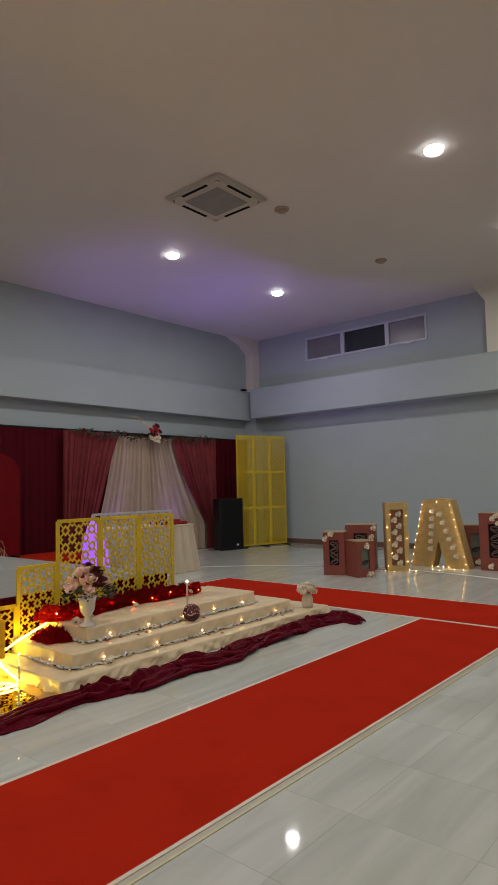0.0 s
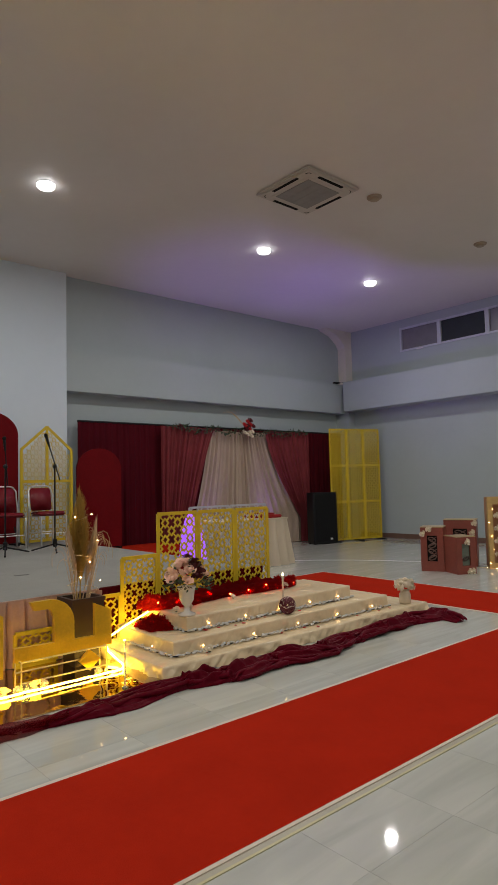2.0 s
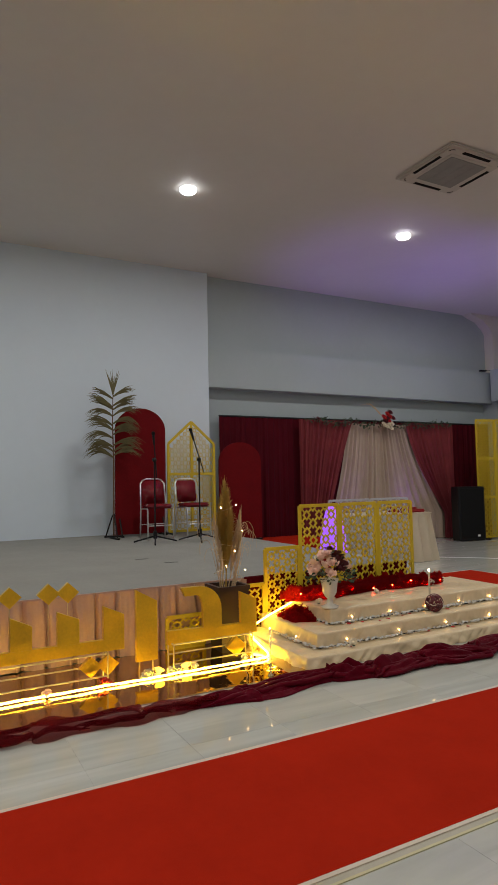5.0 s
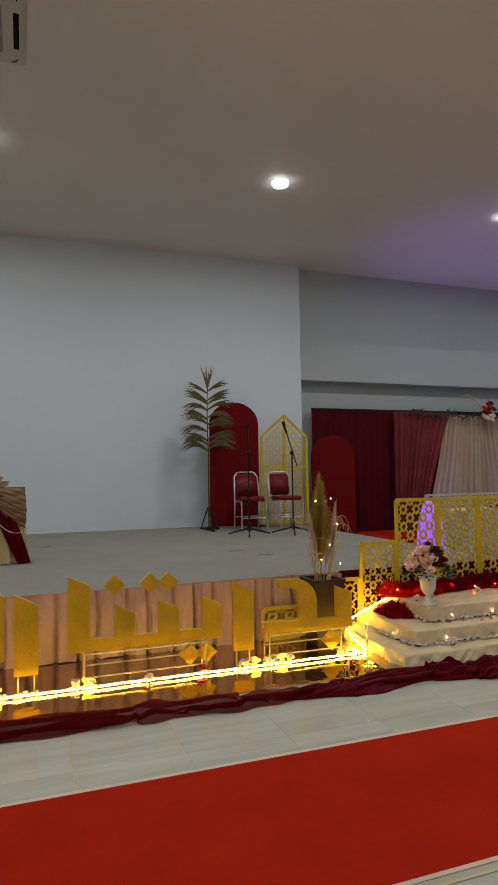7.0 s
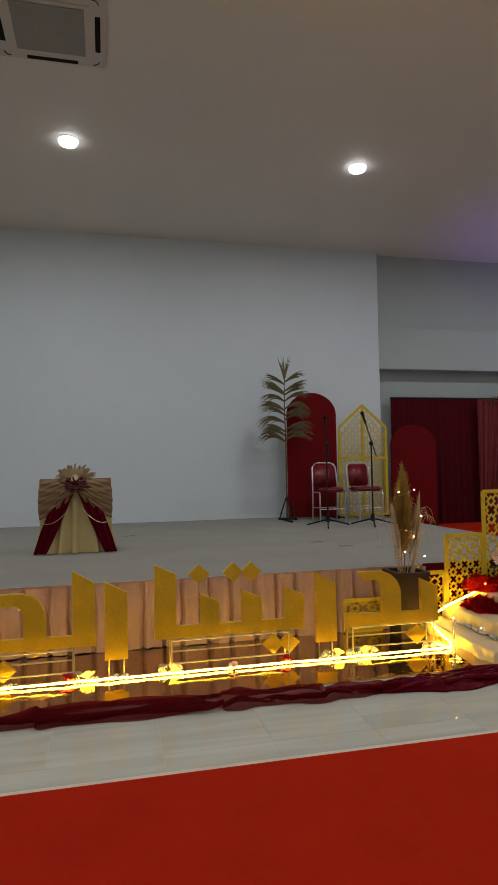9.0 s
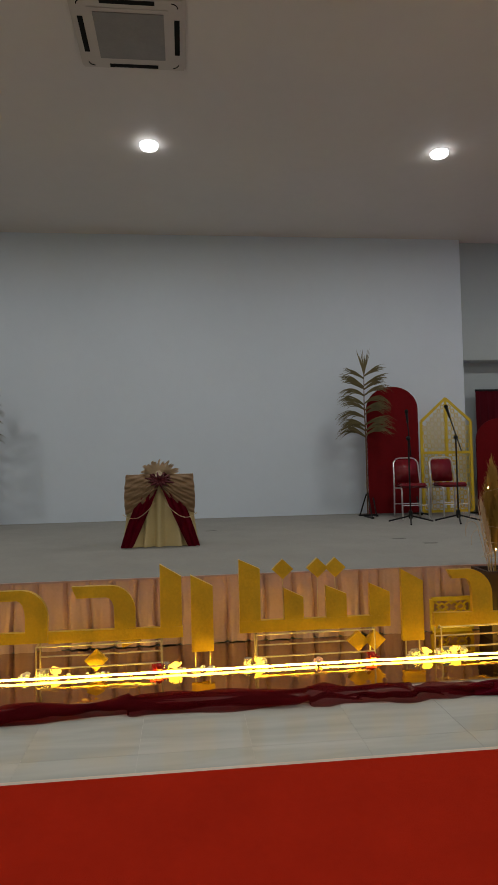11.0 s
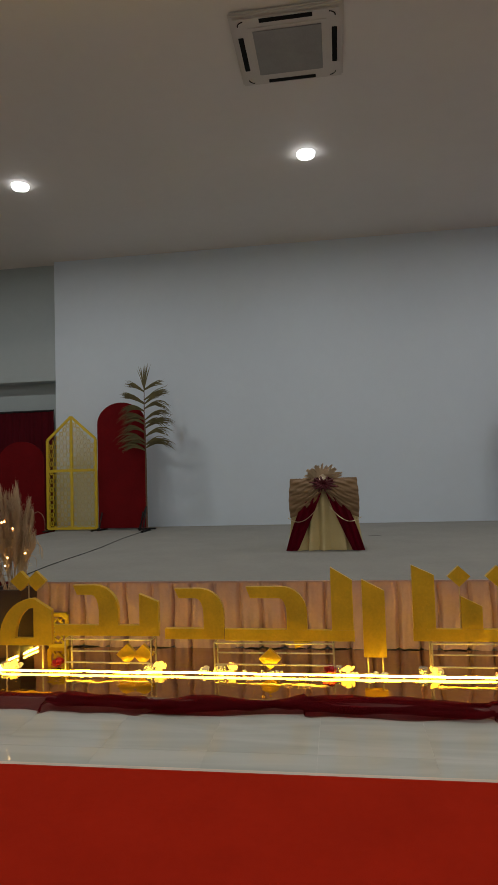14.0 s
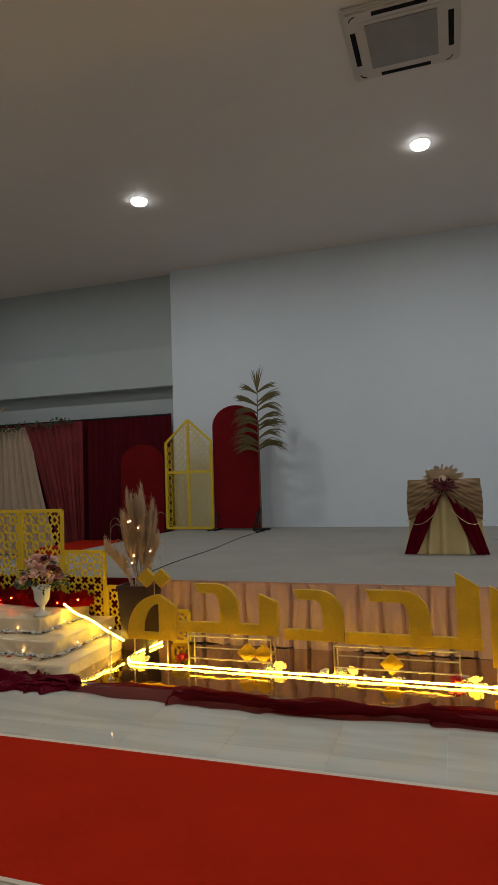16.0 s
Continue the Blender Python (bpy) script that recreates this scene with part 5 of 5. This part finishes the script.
for s in (1, -1):
    shift = 0.0 if s > 0 else 0.12

    def ed(a, s=s):
        return (lambda v: side(a(v) - shift, s)) if callable(a) else (lambda v: side(a - shift, s))

    t = thing("curtain_backdrop", pose(0, 0, 0), "maroon curtain backdrop with cream voile centre and swags", "curtain", "curtain backdrops")
    start = 4.72 if s > 0 else 4.6
    part("back_curtain", fold_sheet(-10.3, 2.53, 0.0, ed(start), ed(11.75 if s > 0 else 11.1), 46, 0.018, 1 + s, 620, 10), DARK_CURTAIN, t, "dark maroon back curtain", True)
    part("rail", tube([(-10.3, side(start - shift, s), 2.53), (-10.3, side(11.76 - shift if s > 0 else 11.0, s), 2.53)], 0.018, 8), BLACK, t)
    part("centre_voile", fold_sheet(-10.2, 2.46, 0.01, ed(lambda v: 7.55 - 0.6 * v ** 1.3), ed(lambda v: 8.5 + 0.12 * v), 8, 0.04, 3 + s, 240, 24), VOILE, t, "cream voile in soft folds", True)
    part("centre_voile", fold_sheet(-10.225, 2.46, 0.01, ed(lambda v: 8.47 + 0.12 * v), ed(lambda v: 9.22 + 0.98 * min(1, v * 1.3) ** 1.3), 7, 0.04, 4 + s, 220, 24), VOILE, t, "cream voile in soft folds", True)
    part("swag", fold_sheet(-10.15, 2.5, 0.01, ed(6.36), ed(lambda v: 7.66 - 0.55 * v ** 0.8 - 0.25 * v), 9, 0.034, 5 + s, 260, 24), SWAG, t, "maroon voile swag", True)
    part("swag", fold_sheet(-10.15, 2.5, 0.01, ed(lambda v: 9.05 + 1.05 * min(1, v * 1.28) ** 1.5), ed(10.42), 9, 0.032, 7 + s, 260, 24), SWAG, t, "maroon voile swag", True)
    g = thing("flower_garland", pose(0, 0, 0), "green leaf garland with red roses along the curtain top", "garland", "flower garlands")
    rng = random.Random(21 + s)
    line = [(-10.1, side(6.55 - shift + 3.75 * k / 60, s), 2.49 + 0.03 * math.sin(k * 0.5) - 0.05 * math.sin(math.pi * k / 60)) for k in range(61)]
    part("vine", tube(line, 0.008, 5), STEM, g)
    bm = bmesh.new()
    for k in range(330):
        c = Vector(line[rng.randrange(61)]) + Vector((rng.uniform(-0.02, 0.06), rng.uniform(-0.04, 0.04), rng.uniform(-0.06, 0.06)))
        d = Vector((rng.uniform(0, 0.5), rng.uniform(-1, 1), rng.uniform(-0.8, 1))).normalized() * rng.uniform(0.04, 0.08)
        sd = d.cross(Vector((1, 0.2, 0.1))).normalized() * 0.017
        bm.faces.new([bm.verts.new(q) for q in (c, c + d * 0.5 + sd, c + d, c + d * 0.5 - sd)])
    part("leaves", bm, LEAF, g)
    for k in (3, 11, 18, 26, 42, 49, 57):
        p = line[k]
        rose_part(g, WINE, 0.05, pose(p[0] + 0.05, p[1], p[2], 0, 60, 0))
    for k in range(13):
        a = k * 2.4
        rose_part(g, IVORY if math.sin(a) < -0.25 else (RED_ROSE, WINE, WINE)[k % 3], 0.07, pose(-10.0, side(8.46 - shift, s) + 0.15 * math.cos(a) * math.sqrt(k / 13), 2.52 + 0.19 * math.sin(a) * math.sqrt(k / 13), 0, 70, 0))
    for k in range(5):
        part("feather", tube([(-10.05, side(8.4 - shift, s), 2.55), (-10.05, side(8.2 - shift - 0.05 * k, s), 2.75 + 0.03 * k), (-10.05, side(8.05 - shift - 0.08 * k, s), 2.95 - 0.04 * k)], 0.006, 5, 0.001), PAMPAS, g)
    if s > 0:
        pad = box(-10.12, -8.75, 4.2, 6.3, 0.001, 0.29, 0.01)
    else:
        pad = box(-10.12, -8.75, -7.0, -4.95, 0.001, 0.29, 0.01)
    p_ = thing("red_platform", pose(0, 0, 0), "low platform covered with red carpet beside the stage", "platform", "red platforms")
    part("platform", pad, CARPET, p_)

# ---- far floor: table, loudspeaker, tall screen ----
t = thing("skirted_table", pose(-7.95, 6.45, 0), "table with pleated cream cloth skirt and red cloth on top", "table")


def cloth_t(u, v):
    g = 1 - v
    x, y = round_rect(u, 0.36 + 0.03 * g, 0.72 + 0.05 * g)
    w = 1 + (0.02 + 0.09 * g) * math.sin(u * 2 * math.pi * 30 + 2 * wobble(u * 25, 1, 7))
    return (x * w, y * w, 0.004 + 0.75 * v)


part("skirt", sheet(cloth_t, 560, 8), TABLE_CLOTH, t, "pleated cream skirt", True)
part("tabletop", box(-0.37, 0.37, -0.73, 0.73, 0.752, 0.775, 0.006), TABLE_CLOTH, t)
c = thing("folded_cloth", pose(-7.9, 6.9, 0.7755), "folded red cloth lying on the table", "cloth")
part("cloth", box(-0.25, 0.25, -0.22, 0.22, 0.0, 0.05, 0.02), RED_CLOTH, c)
part("cloth", box(-0.2, 0.18, -0.2, 0.12, 0.0505, 0.08, 0.014), RED_CLOTH, c)
screen("lattice_screen", pose(-7.5, 0, 0.002), [(5.1, 5.85, 0.0, 1.03), (5.855, 6.6, 0.0, 1.03)], "white cut-out lattice screen before the table", 0.2, PALE_BOARD, "lattice screens")
t = thing("loudspeaker", pose(-9.55, 10.08, 0, 0, 0, -12), "tall black loudspeaker standing on the floor", "loudspeaker")
bm = bmesh.new()
hull = [(-0.2, -0.2), (0.22, -0.32), (0.24, -0.29), (0.24, 0.29), (0.22, 0.32), (-0.2, 0.2)]
lo, hi = [bm.verts.new((x, y, 0.012)) for x, y in hull], [bm.verts.new((x, y, 1.12)) for x, y in hull]
bm.faces.new(lo[::-1])
bm.faces.new(hi)
for i in range(6):
    bm.faces.new((lo[i], lo[(i + 1) % 6], hi[(i + 1) % 6], hi[i]))
bmesh.ops.bevel(bm, geom=bm.edges[:], offset=0.012, segments=2, affect="EDGES")
cabinet = part("cabinet", bm, BLACK, t)
part("front_grille", box(0.2405, 0.25, -0.275, 0.275, 0.06, 1.08, 0.003), DARK, cabinet)
part("badge", box(0.2505, 0.254, 0.1, 0.16, 0.09, 0.13), WHITE, cabinet)
for x, y in ((-0.15, -0.18), (-0.15, 0.18), (0.18, -0.25), (0.18, 0.25)):
    part("rubber_foot", lathe([(0.025, 0), (0.025, 0.0118)], 12, (x, y, 0)), DARK, t)
t = screen("tall_lattice_screen", pose(-9.5, 10.42, 0.03, 0, 0, -16), [(0.0, 0.45, 0.0, 2.52), (0.455, 0.905, 0.0, 2.52), (0.91, 1.36, 0.0, 2.52)], "tall gold cut-out lattice screen beside the loudspeaker", 0.112, YELLOW, w=0.0155)
for z in (0.85, 1.68):
    bm = bmesh.new()
    add_bar(bm, (0.004, 0.02, z), (0.004, 1.34, z), 0.05, 0.022)
    part("brace", bm, YELLOW, t)
for y in (0.08, 0.68, 1.28):
    part("foot", box(-0.12, 0.25, y - 0.02, y + 0.02, -0.03, -0.002, 0.004), BLACK, t)

# ---- violet uplights ----
for x, y, z, e, aim in ((-8.6, 6.3, 0, 140, (-8.3, 7.4, 6)), (-8.6, 6.9, 0, 190, (-7.2, 11.0, 5.6)), (-9.75, 7.35, 0, 18, (-10.3, 7.3, 1.6)), (-9.75, 8.7, 0, 18, (-10.3, 9.3, 1.6))):
    t = thing("uplight", pose(x, y, z), "small black floor uplight glowing violet", "uplight", "violet uplights")
    can = part("housing", lathe([(0.07, 0.0), (0.075, 0.01), (0.075, 0.13), (0.065, 0.13)], 20), BLACK, t)
    part("lens", lathe([(0.002, 0.131), (0.062, 0.131), (0.055, 0.137), (0.002, 0.139)], 20), VIOLET, can)
    l = lamp("SPOT", "uplight_beam", look((x, y, z + 0.16), aim), e, (0.30, 0.16, 1.0), 0.05)
    l.data.spot_size, l.data.spot_blend = radians(78 if y == 6.9 else 66), 1.0
# Violet beam light put into an emissive column; it is no lamp itself.
t = thing("violet_column", pose(-6.3, 4.3, 0), "tapered column behind the screen, glowing in place of a violet beam on a pale surface", "lit column")
part("column", lathe([(0.19, 0.0), (0.175, 0.4), (0.14, 0.75), (0.085, 0.95), (0.03, 1.02)], 24), glow("violet_beam_glow", (0.36, 0.10, 0.95), 0.68), t, smooth=True)

# ---- letters and boxes by the wall ----
def bulb_line(t, pts):
    for p in pts:
        part("bulb", ball(p, 0.006, 1), BULB, t, "tiny warm bulb")


t = thing("block_letter", pose(-4.72, 8.8, 0, 0, 0, 38), "upright block letter covered in gold gauze with roses and lights", "block letter", "block letters")
part("back", box(-0.17, 0.17, 0.1, 0.28, 0, 1.06, 0.01), COPPER, t, "copper cloth side")
bm = bmesh.new()
for x0, x1, z0, z1 in ((-0.17, -0.1, 0, 1.06), (0.1, 0.17, 0, 1.06), (-0.1, 0.1, 0.95, 1.06), (-0.1, 0.1, 0, 0.08)):
    add_box(bm, x0, x1, -0.02, 0.0995, z0, z1)
part("front", bm, GAUZE, t)
rng = random.Random(31)
for k in range(9):
    rose_part(t, IVORY, 0.056, pose(0.035 * (-1) ** k, 0.02, 0.12 + 0.095 * k, 75, 0, 0))
bulb_line(t, [(-0.16 + 0.03 * (k % 3), -0.03, 0.08 + 0.1 * k) for k in range(0, 10, 2)] + [(0.14, -0.03, 0.15 + 0.35 * k) for k in range(3)])
t = thing("block_letter", pose(-4.36, 9.58, 0), "large letter A covered in gold gauze with roses and lights", "block letter", "block letters")


def a_plate(pts, y0, y1, name, mat):
    bm = plate([(x, z) for x, z in pts], -y1, -y0)
    for v in bm.verts:
        v.co = Vector((v.co.y, v.co.x, v.co.z))
    bmesh.ops.recalc_face_normals(bm, faces=bm.faces)
    part(name, bm, mat, t)


a_plate([(-0.48, 0), (-0.23, 1.08), (0.0, 1.1), (0.0, 0.42), (-0.12, 0)], -0.15, 0.1, "leg", GAUZE)
a_plate([(0.48, 0), (0.23, 1.08), (0.001, 1.1), (0.001, 0.42), (0.12, 0)], -0.15, 0.1, "leg", GAUZE)
for k in range(6):
    rose_part(t, IVORY, 0.056, pose(-0.12 + 0.01 * k, -0.11, 0.3 + 0.12 * k, 75, 0, 0))
    rose_part(t, IVORY, 0.056, pose(0.3 - 0.05 * k, -0.11, 0.2 + 0.13 * k, 75, 0, 0))
bulb_line(t, [(-0.45 + 0.027 * k, 0.115 - 0.25, 0.08 + 0.115 * k) for k in range(9)] + [(0.45 - 0.027 * k, -0.135, 0.08 + 0.115 * k) for k in range(9)] + [(-0.1 + 0.09 * k, -0.12, 0.02) for k in range(4)] + [(-0.08, -0.14, 0.9), (0.02, -0.14, 1.05)])
cable = thing("fairy_lights", pose(0, 0, 0), "fairy lights trailing on the tiles by the letters", "fairy lights")
pts = [(-5.0 + 0.035 * k, 8.5 + 0.09 * math.sin(k * 0.7) + 0.025 * k, 0.012) for k in range(36)]
part("cable", tube(pts, 0.003, 5), STAND, cable)
for k in range(0, 36, 4):
    part("bulb", ball((pts[k][0], pts[k][1], 0.018), 0.006, 1), BULB, cable)


def flower_box(x0, x1, y0, y1, h, label, flowers, recess=True, turn=0):
    t = thing("display_box", pose((x0 + x1) / 2, (y0 + y1) / 2, 0, 0, 0, turn), label, "display box", "display boxes")
    a, b = (x1 - x0) / 2, (y1 - y0) / 2
    part("side_panel", box(-a, -a + 0.02, -b, b, 0, h - 0.013, 0.002), BOX_WOOD, t)
    part("side_panel", box(a - 0.02, a, -b, b, 0, h - 0.013, 0.002), BOX_WOOD, t)
    part("back_panel", box(-a + 0.02, a - 0.02, b - 0.02, b, 0, h - 0.013), BOX_WOOD, t)
    bm = bmesh.new()
    f = 0.28 * 2 * a
    for q0, q1, z0, z1 in ((-a + 0.02, -a + f, 0, h - 0.013), (a - f, a - 0.02, 0, h - 0.013), (-a + f, a - f, 0, 0.22 * h), (-a + f, a - f, 0.8 * h, h - 0.013)):
        add_box(bm, q0, q1, -b, -b + 0.02, z0, z1)
    face = part("front_panel", bm, BOX_WOOD, t)
    part("inset", box(-a + f, a - f, -b + 0.03, -b + 0.04, 0.22 * h, 0.8 * h), GREEN_GLASS if recess else DARK, face, "grey-green glass inset" if recess else "dark carved inset")
    bm = bmesh.new()
    for k in range(1 if recess else 4):
        zc, lean = (0.4 if recess else 0.3 + 0.135 * k) * h, 0.5 * (-1) ** k
        add_tube(bm, [(0.75 * (a - f) * math.cos(q * 0.5236), -b + 0.022, zc + 0.055 * h * math.sin(q * 0.5236 + lean)) for q in range(12)], 0.009, 5, closed=True)
        add_tube(bm, [(-0.8 * (a - f), -b + 0.024, zc - 0.05 * h * lean), (0, -b + 0.02, zc + 0.03 * h * lean), (0.8 * (a - f), -b + 0.024, zc + 0.06 * h)], 0.008, 5)
    part("scrollwork", bm, POT if recess else SKIRTING, face)
    part("lid", box(-a - 0.004, a + 0.004, -b - 0.004, b + 0.004, h - 0.0125, h, 0.003), STAND, t, "pale gold top edge")
    for (dx, z, r) in flowers:
        rose_part(t, IVORY, 0.056 if r else 0.05, pose(dx * a, -b - 0.02, z * h, 75, 0, 30 * dx))
    return t


flower_box(-5.55, -5.22, 7.9, 8.2, 0.65, "reddish-brown display box with two white roses at its top", [(-0.75, 0.84, 1), (-0.2, 0.95, 1)], False, 24)
flower_box(-5.11, -4.81, 7.88, 8.22, 0.53, "low reddish-brown display box with white roses", [(0.05, 0.85, 1), (0.25, 0.06, 1), (0.6, 0.08, 0)], True, 62)
flower_box(-5.6, -5.12, 8.62, 8.95, 0.72, "taller reddish-brown display box behind the others", [(0.9, 0.92, 1), (0.75, 0.72, 1)], False, 25)
flower_box(-4.16, -3.82, 9.95, 10.25, 0.66, "reddish-brown display box with a white rose", [(0.85, 0.9, 1), (0.2, 0.1, 1)], True, 20)
flower_box(-3.7, -3.2, 9.5, 9.85, 0.88, "tall reddish-brown display box with white roses", [(-0.1, 0.9, 1), (0.25, 0.82, 1), (-0.3, 0.08, 1), (0.1, 0.95, 0)], False)
b = thing("wall_bracket", pose(-10.17, 11.45, 3.76), "small dark bracket with cable on the beam", "bracket")
part("arm", box(0, 0.1, -0.08, 0.08, 0.0, 0.03, 0.006), DARK, b)
part("cable", tube([(0.05, 0.1, 0.02), (0.06, 0.35, 0.06), (0.05, 0.6, 0.02)], 0.006, 5), DARK, b)

# ---- floor tiles ----
STEP, GAP = 0.532, 0.0007
def tile_mesh(name):
    bm = box(-STEP / 2 + GAP, STEP / 2 - GAP, -STEP / 2 + GAP, STEP / 2 - GAP, -0.0029, 0.0)
    me = bpy.data.meshes.new(name)
    bm.to_mesh(me)
    bm.free()
    me.materials.append(TILE)
    return me


floor = bpy.data.objects["floor"]
me = tile_mesh("tile")
verts, faces = [], []
for i in range(-17, 15):
    for j in range(-27, 20):
        x, y = -1.533 + (i + 0.5) * STEP, 2.15 + (j + 0.5) * STEP
        if not (BACK < x < EAST and SOUTH < y < NORTH):
            continue
        if -4.3 < x < -0.2 and -6.0 < y < 11.6:
            ob = new("tile", me)
            ob.parent = floor
            ob.location = (x, y, 0)
        else:
            n = len(verts)
            a, x1, y1 = STEP / 2 - GAP, min(x + STEP / 2 - GAP, EAST), min(y + STEP / 2 - GAP, NORTH)
            verts += [(x - a, y - a, 0), (x1, y - a, 0), (x1, y1, 0), (x - a, y1, 0)]
            faces.append((n, n + 1, n + 2, n + 3))
rest = bpy.data.meshes.new("far_tiles")
rest.from_pydata(verts, [], faces)
rest.materials.append(TILE)
far = tagged(new("far_tiles", rest), kind="stuff")
far.parent = floor
